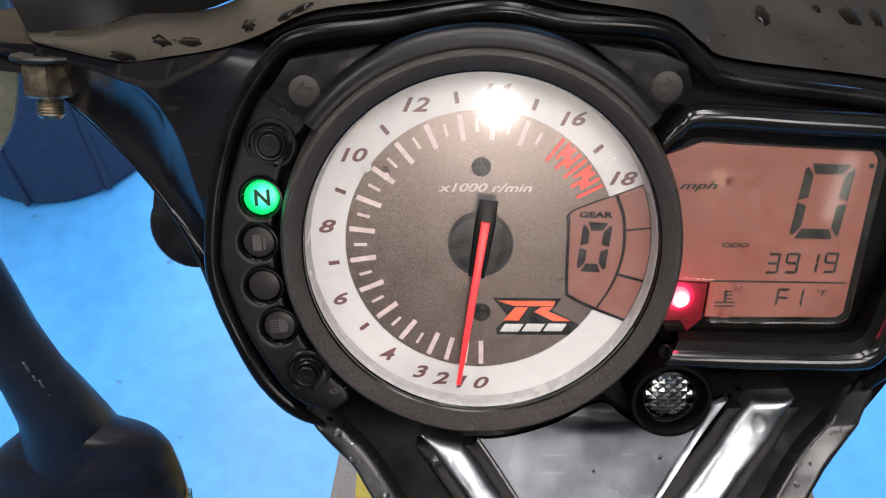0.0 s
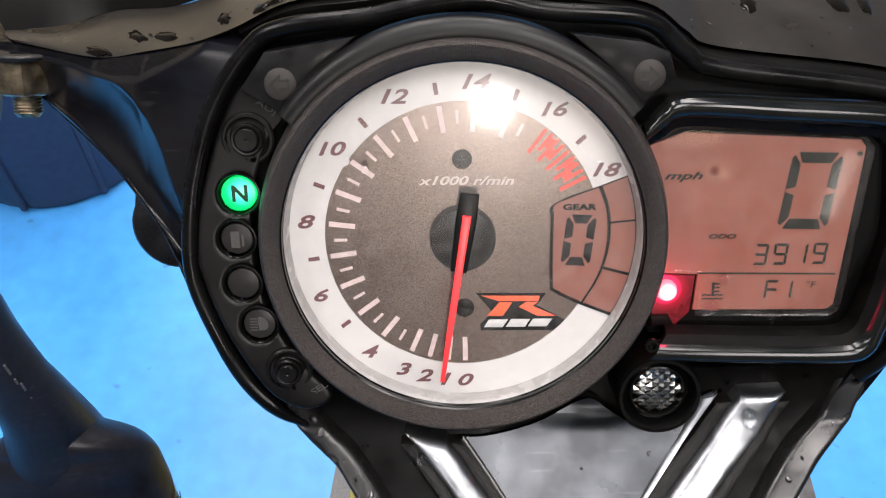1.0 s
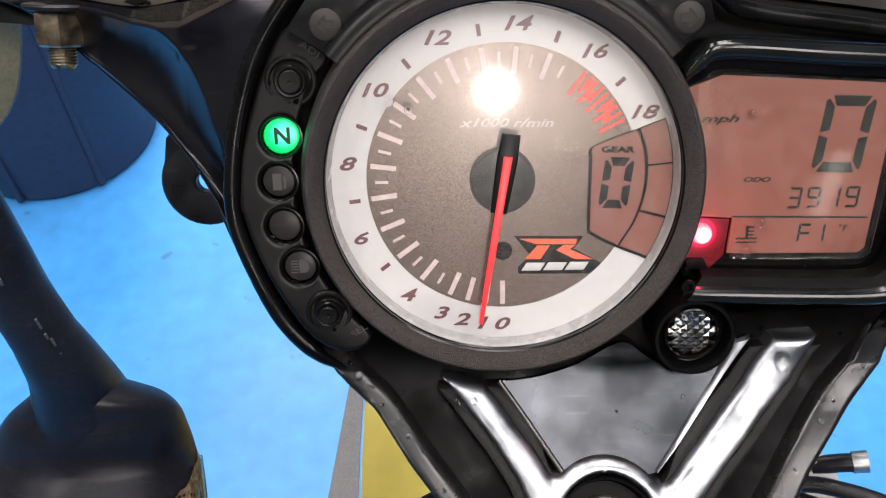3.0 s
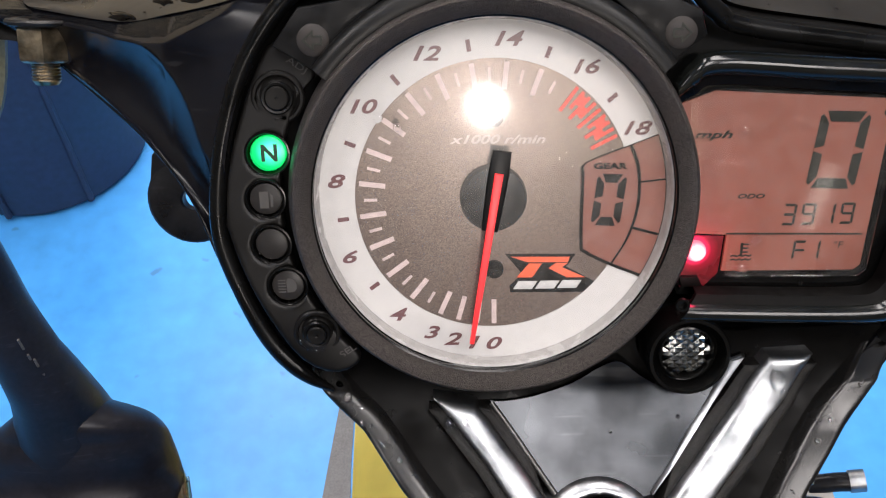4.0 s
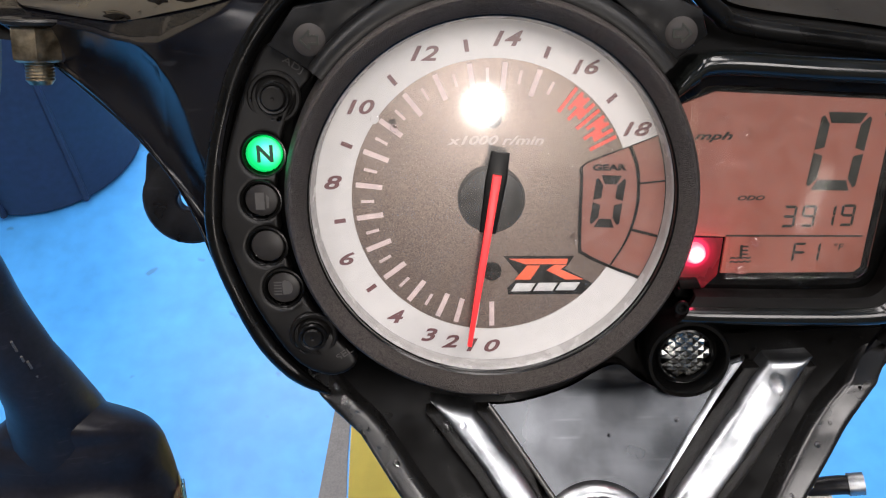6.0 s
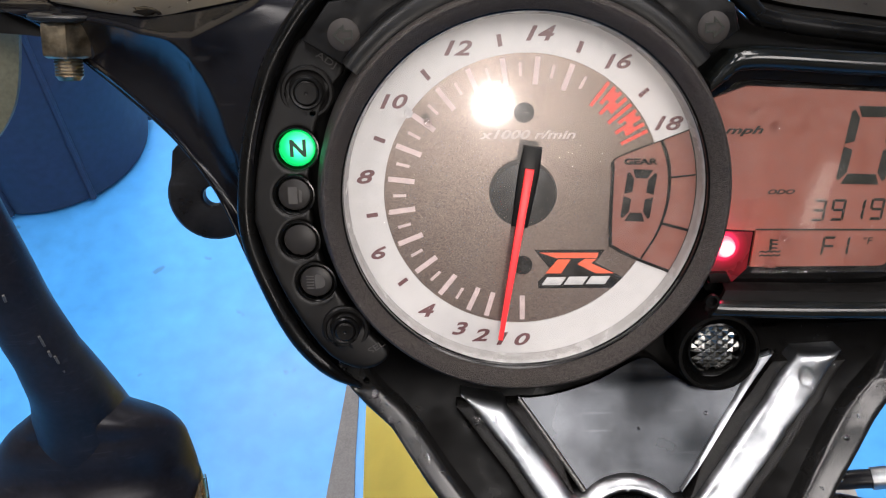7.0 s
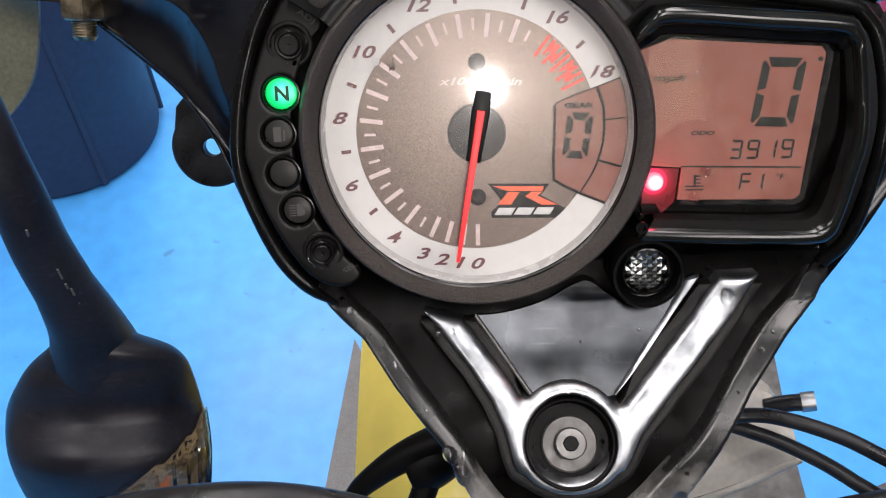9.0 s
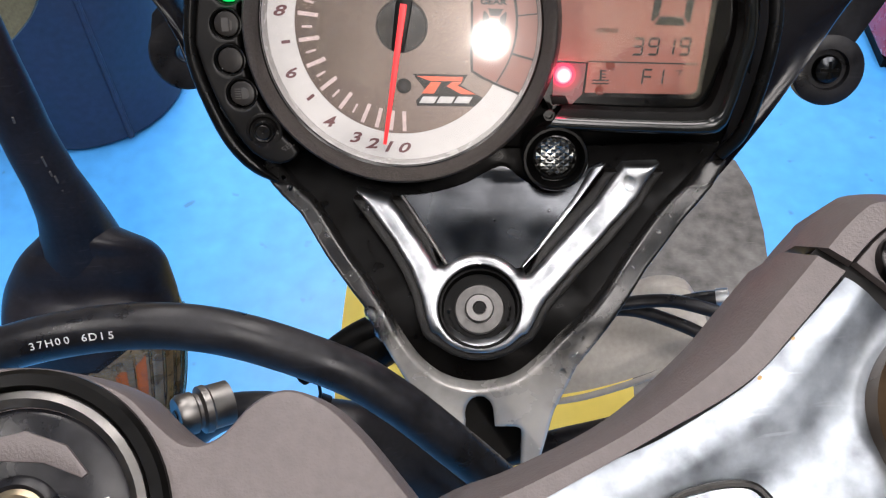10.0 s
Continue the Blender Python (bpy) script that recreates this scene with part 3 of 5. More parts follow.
def scale_angle(n):
    return {0: 270.3, 1: 262.6, 2: 254.2}.get(n, 245.7 - 14.68 * (n - 3))


for n in (0, 1, 2, 3, 4, 6, 8, 10, 12, 14, 16, 18):
    u, v = polar(45.4 if n < 17 else 45.6, scale_angle(n))
    part("numeral", letters(str(n), 4.1, u, v, 0.5, -1, 0.32, 1.62 if n < 10 else 1.5, bold=0.024), INK, dial, "dark maroon numeral")
for n in (5, 7, 9, 11, 13, 15, 17):
    a = scale_angle(n)
    part("scale_mark", bar(polar(42.3, a), polar(45.6, a), 1.2, 0.65, 0.4), INK, dial, "dark maroon mark")
for n in range(16):
    a = scale_angle(n)
    part("tick", bar(polar(31.4, a), polar(39.0, a), 1.45, 0.3, 0), PINK, dial, "pale pink tick")
    if n >= 3:
        part("tick", bar(polar(33.6, a - 7.3), polar(37.4, a - 7.3), 0.8, 0.3, 0), PINK, dial, "pale pink tick")
for k in range(9):
    a = scale_angle(16) - 2.0 - k * 3.3
    part("red_mark", bar(polar(31.2 if k % 2 == 0 else 33.4, a), polar(39.4, a), 1.0, 0.3, 0), RED, dial, "red line mark")
for k in (1, 2, 5, 6):
    a = scale_angle(16) - 2.0 - k * 3.3
    part("red_mark", prism(arc(38.6 if k % 4 == 1 else 36.5, a, a - 3.3, 3) + arc(35.4 if k % 4 == 1 else 33.6, a - 3.3, a, 3), 0.28, 0), RED, dial, "red line mark")
part("dial_words", letters("x1000 r/min", 2.6, 1.3, 17.2, 0.1, -1, 0.3, 1.55, bold=0.02), FAINT, dial, "faint pale print")

# emblem as plain slanted shapes on a dark ground
part("emblem", prism([(3.6, -17.2), (24.4, -17.6), (22.6, -20.4), (21.6, -21.4), (30.6, -26.6), (28.0, -29.6), (5.0, -29.2), (4.8, -27.2), (8.6, -23.4)], 0.25, 0.02), BLACK, dial, "dark emblem ground")
part("emblem", prism([(5.2, -18.0), (22.6, -18.4), (22.2, -20.0), (10.2, -19.8)], 0.4, 0.2), LOGO_RED, dial, "orange-red emblem stroke")
part("emblem", prism([(10.6, -20.2), (14.4, -20.3), (11.6, -24.6), (7.0, -24.5)], 0.4, 0.2), LOGO_RED, dial, "orange-red emblem stroke")
part("emblem", prism([(18.6, -20.2), (22.2, -20.3), (20.4, -21.6), (27.4, -24.9), (22.0, -24.8), (16.4, -21.8)], 0.4, 0.2), LOGO_RED, dial, "orange-red emblem stroke")
for u0 in (6.0, 12.6, 19.2):
    part("emblem", prism([(u0 + 1.5, -25.7), (u0 + 7.2, -25.8), (u0 + 5.6, -28.3), (u0 - 0.1, -28.2)], 0.4, 0.2, 0.1), LOGO_WHITE, dial, "silver-white emblem block")

for v in (23.4, -21.8):
    screw = part("screw", lathe([(0, 1.4), (1.8, 1.2), (2.8, 0.5), (2.9, 0)], 0.2, v, n=24), BLACK, dial, "small black cross-head screw")
    part("slot", bar((-1.2, v), (1.6, v), 0.5, 1.5, 1.0), MATTE, screw)
    part("slot", bar((0.2, v - 1.4), (0.2, v + 1.4), 0.5, 1.5, 1.0), MATTE, screw)

# needle at idle
NEEDLE_A = 261.0
hub = part("needle_hub", lathe([(0, 4.6), (8.2, 4.6), (9.2, 4.0), (9.6, 2.6), (9.6, 0)], 0, 0.4, n=48), MATTE, dial, "round black needle hub")
d, s = polar(1, NEEDLE_A), polar(1, NEEDLE_A + 90)
at = lambda r, k: (d[0] * r + s[0] * k, d[1] * r + s[1] * k + 0.4)
part("needle", prism([at(-8.2, -1.25), at(-8.2, 1.25), at(20, 1.0), at(43.8, 0.65), at(43.8, -0.65), at(20, -1.0)], 7.2, 6.0, 0.3), NEEDLE, hub, "thin red needle")
part("needle_tail", prism([at(-14.5, -2.6), at(-14.5, 2.6), at(-7.4, 3.0), at(9.0, 2.4), at(9.0, -2.4), at(-7.4, -3.0)], 6.0, 4.2, 0.4), MATTE, hub, "black needle tail")

# gear window set into the dial
EDGE = [(26.2, 9.6), (39.0, 14.5), (47.6, 17.6)]
gate = EDGE + arc(50.6, 19.8, -29.2, 20) + [(44.5, -25.2), (34.4, -21.2), (26.6, -17.2), (25.6, -14), (25.3, 6)]
gear = part("gear_window", tri_cap(prism(gate, 0.45, 0.05)), LCD, cluster, "amber gear display window")
LINE = [(25.4, 6), (26.4, 9.7), (39.0, 14.5), (48.2, 17.9)], [(25.4, 6), (25.4, -14), (26.8, -17.2), (34.4, -21.2), (44.4, -25.3)], \
    [(39.0, 14.5), (41.3, 8), (41.9, 0), (41.0, -7), (38.6, -14), (34.4, -21.2)], [(41.6, 3.6), (50.4, 4.4)], [(40.2, -10.0), (48.6, -12.4)], \
    arc(50.0, 19.5, -29.5, 14)
for pts in LINE:
    part("divider", loft([(u - 0.01, v, 0.75) for u, v in pts], [(u + 0.9, v + 0.55, 0.75) for u, v in pts], [(0, 0), (1, 0)], 0.5, 4), BLACK, gear)
part("gear_words", letters("GEAR", 1.9, 33.8, 8.8, 0.45, -1, 0, 1.6, 0.2, bold=0.05), BLACK, gear)
for poly in segment_digit("0", [(28.4, -8.7), (37.0, -9.2), (30.2, 6.7)], 2.6):
    part("segment", prism(poly, 0.6, 0.3), BLACK, gear)

# bezel: a grained flat ring, a dark inner wall, the clear cover with its pale edge, and a plain hood over the upper half
part("bezel", lathe([(59.3, -6), (58.6, 4), (57.3, 10), (56.7, 11.7), (56.0, 12.2), (55.2, 12.0), (53.6, 10.6), (52.2, 9.0), (51.6, 8.5)], 0, 0.3, n=128), GRAIN, cluster, "grained dark bezel ring")
part("inner_lip", lathe([(51.7, 8.6), (51.2, 8.3), (51.1, 7.4), (51.45, 6.5), (51.1, 6.1), (51.5, 5.5), (51.8, -4)], 0, 0.3, n=128), GLOSS, cluster, "gloss black inner wall")
part("cover_edge", lathe([(51.7, 5.6), (51.2, 5.7), (50.9, 5.3), (50.7, 3.4), (50.2, 0.7)], 0, 0.3, n=128), COVER_EDGE, cluster, "pale grey edge of the clear cover")
cover = part("cover", lathe([(0, 5.2), (40, 5.1), (51.0, 4.9)], 0, 0.3, n=96), COVER, cluster, "scuffed clear dial cover")
cover.visible_shadow = False
part("hood", lathe([(63.2, -4), (62.8, 7.0), (62.0, 8.4), (60.8, 9.0), (58.4, 9.4), (57.4, 9.0), (57.2, 6)], 0, 0.3, n=64, a0=38, a1=142), MATTE, cluster, "plain black hood over the dial")

# display
SCREEN = [(52, 22), (53.6, 26.0), (63.2, 29.4), (112.6, 26.2), (114.2, 24.0), (110.4, -23.4), (108.4, -25.0), (68.6, -24.4), (69.4, -13.2), (58.0, -12.4), (59, 0), (57.5, 12)]
screen = part("display", tri_cap(prism(SCREEN, -1.2, -3.5)), LCD, cluster, "amber backlit liquid crystal display")
part("display_surround", tri_cap(prism([(50, 31), (62, 36), (117, 31.5), (121, 26), (124, 0), (117, -31), (110, -33), (56, -32), (50, -20)], -2.2, -6)), GLOSS, cluster)
part("display_line", bar((69.2, -12.8), (109.8, -13.8), 0.5, -1.0, -1.3), SEGMENT, screen)
for poly in segment_digit("0", [(91.2, 0.6), (105.6, 0.0), (94.0, 23.2)], 3.1):
    part("segment", prism(poly, -1.0, -1.3), SEGMENT, screen)
for k, ch in enumerate("3919"):
    u = 85.0 + k * 5.75
    for poly in segment_digit(ch, [(u, -10.6), (u + 4.1, -10.7), (u + 0.6, -4.0)], 0.8):
        part("segment", prism(poly, -1.0, -1.3), SEGMENT, screen)
for ch, u in (("F", 89.3), ("1", 93.4)):
    for poly in segment_digit(ch, [(u, -21.4), (u + 4.0, -21.5), (u + 0.5, -15.4)], 0.75):
        part("segment", prism(poly, -1.0, -1.3), SEGMENT, screen)
part("display_words", letters("°F", 2.2, 103.2, -17.0, -1.2, -1, 0.1, 1.2), SEGMENT, screen)
part("display_words", letters("ODO", 1.5, 75.8, -1.5, -1.2, -1, 0.3, 1.7, bold=0.03), SEGMENT, screen)
part("display_words", letters("mph", 3.0, 63.4, 16.6, -1.2, -1, 0.35, 1.95, bold=0.025), SEGMENT, screen)
icon = [bar((74.2, -20.0), (74.2, -15.8), 0.8, -1.0, -1.3), bar((74.4, -16.2), (76.2, -16.3), 0.45, -1.0, -1.3), bar((74.4, -17.4), (76.2, -17.5), 0.45, -1.0, -1.3),
        bar((74.4, -18.6), (76.2, -18.7), 0.45, -1.0, -1.3)]
for v in (-20.2, -21.4):
    icon.append(loft([(71 + k * 0.9, v + 0.3 * (k % 2), -1.05) for k in range(8)], [(71 + k * 0.9, v + 0.5 + 0.3 * (k % 2), -1.05) for k in range(8)], [(0, 0), (1, 0)], 0.2, 3))
for b in icon:
    part("temperature_symbol", b, SEGMENT, screen)
part("display_pip", lathe([(0, -0.9), (0.8, -0.9), (0.8, -1.3)], 112.6, 22.2, n=16), SEGMENT, screen)

pane = part("display_window", tri_cap(prism([(56, 20), (56, 27), (63.4, 30.4), (113.4, 27.2), (116, 24.0), (111.6, -24.4), (109, -26.4), (69, -25.6), (70, -12), (59.5, -11)], 0.6, 0.2)), PANE, cluster, "clear display window")
pane.visible_shadow = False

# smoked rim round the display
OUT = [(50.5, 32.5), (55, 37.5), (61.5, 40.6), (90, 38.6), (118, 36.2), (124, 33), (126.8, 25), (129.6, -1), (126.4, -17), (122.8, -30), (119.6, -36.8), (112, -39.1), (85, -38.6), (52.5, -37.2)]
INN = [(52.0, 25.4), (57, 28.2), (63.6, 30.8), (90, 28.8), (113, 27.2), (117.4, 25.0), (119.2, 22), (121.2, 1.5), (118.8, -12), (116, -23), (112.8, -28.6), (106, -30), (85, -29.6), (60.0, -28.6)]
RIM_W = lambda v: 3.0 + (0.1 * (20 - v) if v < 20 else 0)
rim = part("display_rim", loft([(u, v, RIM_W(v) - 2) for u, v in OUT], [(u, v, RIM_W(v) - 3) for u, v in INN],
                               [(0, -4), (0.02, -0.4), (0.08, 1.6), (0.17, 3.1), (0.26, 3.8), (0.36, 4.0), (0.5, 3.9), (0.58, 3.2), (0.64, 2.2), (0.68, 1.6)], 3.0, 8), RIMS, cluster, "glossy black display rim")
part("rim_wall", loft([(a[0] + (b[0] - a[0]) * 0.66, a[1] + (b[1] - a[1]) * 0.66, RIM_W(a[1]) - 2.6) for a, b in zip(OUT, INN)], [(u, v, RIM_W(v) - 3) for u, v in INN],
                      [(0, 1.4), (0.4, 1.2), (0.8, 0.6), (1, -3.2)], 2.0, 8), CHANNEL, rim, "matte black inner wall")
part("rim_hole", lathe([(2.2, 8.8), (2.0, 9.6), (1.3, 9.6), (1.1, 7.6), (0, 7.6)], 54.6, -31.2, n=24), GLOSS, rim)

# lit red warning light; the bulb's halo is painted on its dark box as emission
block = part("warning_light", tri_cap(prism([(56.8, -13.2), (68.6, -13.6), (67.6, -25.0), (63.5, -29.3), (56.4, -29.3)], -1.3, -3)), LED_HALO, cluster, "dark box with the bulb's red halo painted on as emission")
part("bulb", lathe([(0, 2.2), (1.6, 2.0), (2.8, 1.0), (3.2, -0.6), (3.2, -2)], 60.2, -17.8, n=32), LED, block, "lit red bulb")
# added point lamp stands in for the bulb's red spill
glow = new("warning_glow", bpy.data.lights.new("warning_glow", "POINT"))
glow.data.energy, glow.data.color, glow.data.shadow_soft_size = 0.009, (1.0, 0.02, 0.1), 0.002
glow.location = dash(61, -18, 6)
part("light_shade", prism([(55.6, -25.6), (61.2, -25.6), (62.8, -28.6), (56.4, -28.8)], 0.6, -2, 0.4), BLACK, cluster)

# round crystal lens below the display
lamp = part("shift_light", lathe([(12.6, -2), (12.6, 8.6), (12.0, 9.8), (11.0, 9.8), (10.4, 8.0), (9.6, 5.0), (8.6, 4.6), (8.4, 6.9), (7.9, 7.1), (7.6, 6.6), (7.5, 3.0), (0, 3.0)], 57.6, -47.6, n=48), GLOSS, cluster, "round shift light in a black cup")
facets = bmesh.new()
for i in range(-8, 9):
    for j in range(-8, 9):
        u, v = (i + j) * 1.75, (j - i) * 1.3
        if u * u + v * v < 50:
            h = lambda a, b: -0.02 * ((u + a) ** 2 + (v + b) ** 2)
            c = facets.verts.new((57.6 + u, -47.2 + v, 6.9 + h(0, 0)))
            rim4 = [facets.verts.new((57.6 + u + a, -47.2 + v + b, 6.3 + h(a, b))) for a, b in ((1.75, 0), (0, 1.3), (-1.75, 0), (0, -1.3))]
            for k in range(4):
                facets.faces.new((c, rim4[k], rim4[(k + 1) % 4]))
bmesh.ops.remove_doubles(facets, verts=facets.verts, dist=0.05)
part("lens", facets, FACET, lamp, "faceted clear lens", sharp=5)

# left column of lamps and buttons
COLUMN = [(-77.5, -6), (-76, 10), (-72, 24), (-67, 37), (-61, 45), (-50, 37), (-55.5, 29), (-60.5, 15), (-61.5, 0), (-59.5, -15), (-54, -28), (-46, -39), (-40, -46), (-47, -50),
          (-57, -46), (-66, -34), (-73, -20)]
COLUMN_LINE = [tuple(p) for p in smooth_path(COLUMN + COLUMN[:1], 3)[:-1]]
LAMPS = [(-64.0, 14.6, 5.2), (-65.2, 1.9, 4.7), (-64.1, -11.0, 4.7), (-60.0, -23.0, 4.7)]
LAMPS = [(-14 + (u + 14) * 1.012, 66 + (v - 66) * 1.012, r) for u, v, r in LAMPS]


def column_distance(P):
    d = edge_distance(P, COLUMN_LINE)
    for u, v, r in LAMPS:
        d = np.maximum(d, r + 1.0 - np.hypot(P[:, 0] - u, P[:, 1] - v))
    return d


part("lamp_panel", field_mesh(column_distance, lambda s: 0.5 * np.sqrt(np.clip(1 - (1 - np.clip(s / 0.6, 0, 1)) ** 2, 0, 1)), -0.5, 4.0, 0.8, (-80, -38, -52, 47), level=lambda u, v: LAMP_W(u, v) - 2.2), LAMP_PANEL, cluster, sharp=60)


def round_lamp(k, material, label):
    """A flat lens at the bottom of a shallow round well."""
    u, v, r = LAMPS[k]
    w = LAMP_W(u, v) - 2.2
    well = part("indicator_lamp", lathe([(r + 1.5, w - 0.1), (r + 1.3, w + 0.3), (r + 0.9, w + 0.35), (r + 0.6, w), (r + 0.3, w - 2.6), (0, w - 2.8)], u, v, n=40), GLOSS, cluster, label)
    part("lens", lathe([(0, w - 0.7), (r * 0.86, w - 0.74), (r * 0.97, w - 0.9), (r, w - 1.3), (r, w - 2.7)], u, v, n=40), material, well)
    wet_edge.append((u, v, r + 0.3, w - 0.6))
    return well, w - 0.7


wet_edge, BEADS = [], []


n_lamp, nw = round_lamp(0, GREEN, "lit green neutral indicator lamp")
part("letter", letters("N", 5.0, -64.2, 14.2, nw - 0.02, 0, 0, 1.0, bold=0.03), DARK_GREEN, n_lamp, "dark letter")
fuel, fw = round_lamp(1, LAMP_OFF, "unlit fuel indicator lamp")
for poly in ([(-67.6, -1.6), (-65.0, -1.6), (-65.0, 3.4), (-67.6, 3.4)], [(-64.5, -1.2), (-63.8, -1.2), (-63.6, 2.0), (-64.4, 2.8)]):
    part("fuel_symbol", prism(poly, fw + 0.05, fw - 0.3), MARK, fuel)
round_lamp(2, LAMP_OFF, "unlit dark indicator lamp")
beam, bw = round_lamp(3, LAMP_OFF, "unlit high-beam indicator lamp")
for k in range(5):
    part("beam_symbol", bar((-63.4, -26.0 + k * 0.9), (-61.2, -26.0 + k * 0.9), 0.4, bw + 0.05, bw - 0.4), MARK, beam)
part("beam_symbol", prism(smooth_path([(-60.8, -26.2), (-58.6, -25.8), (-58, -24.2), (-58.6, -22.4), (-60.8, -22.0), (-60.8, -26.2)], 3)[:-1], bw + 0.04, bw - 0.4), MARK, beam)


def button(u, v, r, label):
    """A rubber push button: a moulded ring, a groove, a collar and a domed cap with a dimple."""
    w = LAMP_W(u, v)
    b = part("push_button", lathe([(r, w - 3), (r, w - 1.9), (r - 0.5, w - 1.5), (r - 1.2, w - 1.5), (r - 1.6, w - 2.6), (r - 2.0, w - 2.8), (r - 2.4, w - 2.2), (r - 2.9, w - 1.8)], u, v, n=48), LAMP_PANEL, cluster, label)
    part("collar", lathe([(r - 2.9, w - 3), (r - 2.9, w - 0.4), (r - 3.3, w + 0.1), (r - 3.9, w - 0.1), (r - 4.2, w - 0.8)], u, v, n=40), MATTE, b)
    part("cap", lathe([(r - 4.2, w - 2), (r - 4.2, w + 0.5), (r - 4.6, w + 0.9), (0.5, w + 0.8), (0.25, w + 0.55), (0, w + 0.5)], u, v, n=40), LAMP_PANEL, b)
    wet_edge.append((u, v, r - 1.6, w - 1.0))
    return b


b1 = button(-60.8, 29.8, 7.6, "round black ADJ push button")
part("letters", letters("ADJ", 2.4, -55.2, 38.4, LAMP_W(0, 38) - 2.0, -34, 0, 1.5, 0.25), MARK, b1)
b2 = button(-52.4, -37.8, 7.0, "round black SEL push button")
part("letters", letters("SEL", 1.9, -43.6, -43.4, LAMP_W(0, -43) - 2.1, 33, 0, 1.4, 0.25), MARK, b2)

# water caught along the lower edges of the lamps' wells and the buttons
edge_random = random.Random(3)
for u, v, r, w in wet_edge:
    for _ in range(7):
        a = radians(edge_random.uniform(170, 300))
        BEADS.append((u + r * math.cos(a), v + r * math.sin(a), w, edge_random.uniform(0.3, 0.65)))

# turn lamps in the upper corners
for sgn, cu, outline in ((-1, -49.2, [(-60.5, 44.5), (-53, 54.5), (-28, 58), (-41, 47), (-50, 37.8)]), (1, 51.6, [(59, 45), (57, 52), (50, 55), (30, 57.5), (41, 48), (49, 37.5)])):
    body = part("turn_lamp", tri_cap(prism(outline, 1.5, -6, 0.8)), SMOKED, cluster, "dark smoked turn lamp corner")
    part("lens", lathe([(0, 2.3), (3.6, 2.2), (4.4, 1.6), (4.4, 0)], cu, 45.8, n=32), LAMP_GREY, body, "grey round lens")
    ar = [(-3.0, 0), (0.2, 2.9), (0.2, 1.3), (2.6, 1.3), (2.6, -1.3), (0.2, -1.3), (0.2, -2.9)]
    pts = [(cu - sgn * a, 45.8 + b) for a, b in ar]
    small = inset(pts, 0.55)
    for i in range(7):
        j = (i + 1) % 7
        part("arrow", prism([pts[i], pts[j], small[j], small[i]], 2.45, 1.9), SEGMENT, body)

# outer trim of the cluster: a rounded ridge round the left side and over the top
RIDGE = [(-49, -58.4, 3.4), (-57, -53, 4), (-67, -43, 2), (-75, -27, 0), (-80, -10, -1), (-79, 8, -2), (-75, 25, -3), (-69, 40, -3), (-58, 55, -3), (-48, 60.5, -2), (-25, 63, 0), (-8, 66, 2), (7, 67, 3), (23, 63.5, 2), (50, 60.5, -1),
         (62, 51.5, -3), (72, 46.5, -4), (118, 39.5, -6), (128, 35, -6), (134, 24, -5), (137, -2, -2), (130, -36, -1), (122, -49, -4)]
part("edge_trim", tube(RIDGE, lambda t: 2.6 * min(1, 0.3 + t / 0.08), 12), TRIM, cluster)

# ---- cowl round the dash ----
cowl = thing("dash_cowl", "black plastic inner cowl round the instruments, wet with drops", "cowl")
LEFT_IN = [(-44, 60, -9), (-56, 55, -8), (-62, 48, -7), (-67, 41, -6), (-73, 26, -4.5), (-77, 8, -4.5), (-78, -10, -5), (-73, -26, -5), (-64, -42, -4), (-53, -52, -3)]
LEFT_OUT = [(-150, 66, -75), (-196, 60, -92), (-164, 48, -76), (-143.7, 35, -62), (-123.3, 23.7, -44.5), (-104.7, 13.5, -25.3), (-90.1, -1.1, -12.6), (-79.6, -21.8, -3.5), (-69, -42, 1), (-57.5, -55, 2)]
SHELF_IN = [(-150, 53.5, -62), (-116, 49.6, -42), (-95, 52.2, -29), (-77, 55.6, -18), (-63, 60, -10), (-46.2, 66.7, -6), (-23, 69.5, -1), (7, 73, 1), (25, 69, -1), (52, 64, -8), (64, 56, -10), (74, 51, -12), (120, 44, -20), (145, 38, -30)]
# past a curved crease the panel drops away into a scoop
CREASE = [(-215, 53), (-165, 52.5), (-146, 52.4), (-133, 51.4), (-122, 49.6), (-113, 46.8), (-107.4, 45), (-101.8, 42.2), (-96.4, 38.6), (-92.6, 34.8), (-89.6, 30.4), (-87, 25.2), (-85, 19.6), (-82.3, 13), (-80.8, 5.6), (-78.4, -1.7), (-70, -16), (-40, -40), (-30, 80), (-215, 80)]
bm = loft(LEFT_IN, LEFT_OUT, [(k / 100, 0.9 * max(0, 1 - abs(k - 97) / 2.5) - 2.5 * math.sin(math.pi * k / 100)) for k in range(101)], 2.5, 22)
step_d = edge_distance(np.array([v.co[:2] for v in bm.verts]), CREASE)
for v, d in zip(bm.verts, step_d):
    soft_d = 0.5 * (d + math.sqrt(d * d + 1.0))
    rise = 13.0 * math.exp(-soft_d / 9.0)
    v.co.z += rise * min(1, max(0, (v.co.y + 16) / 30)) * min(1, max(0, (v.co.x + 205) / 25)) * min(1, max(0, (-62 - v.co.x) / 34))
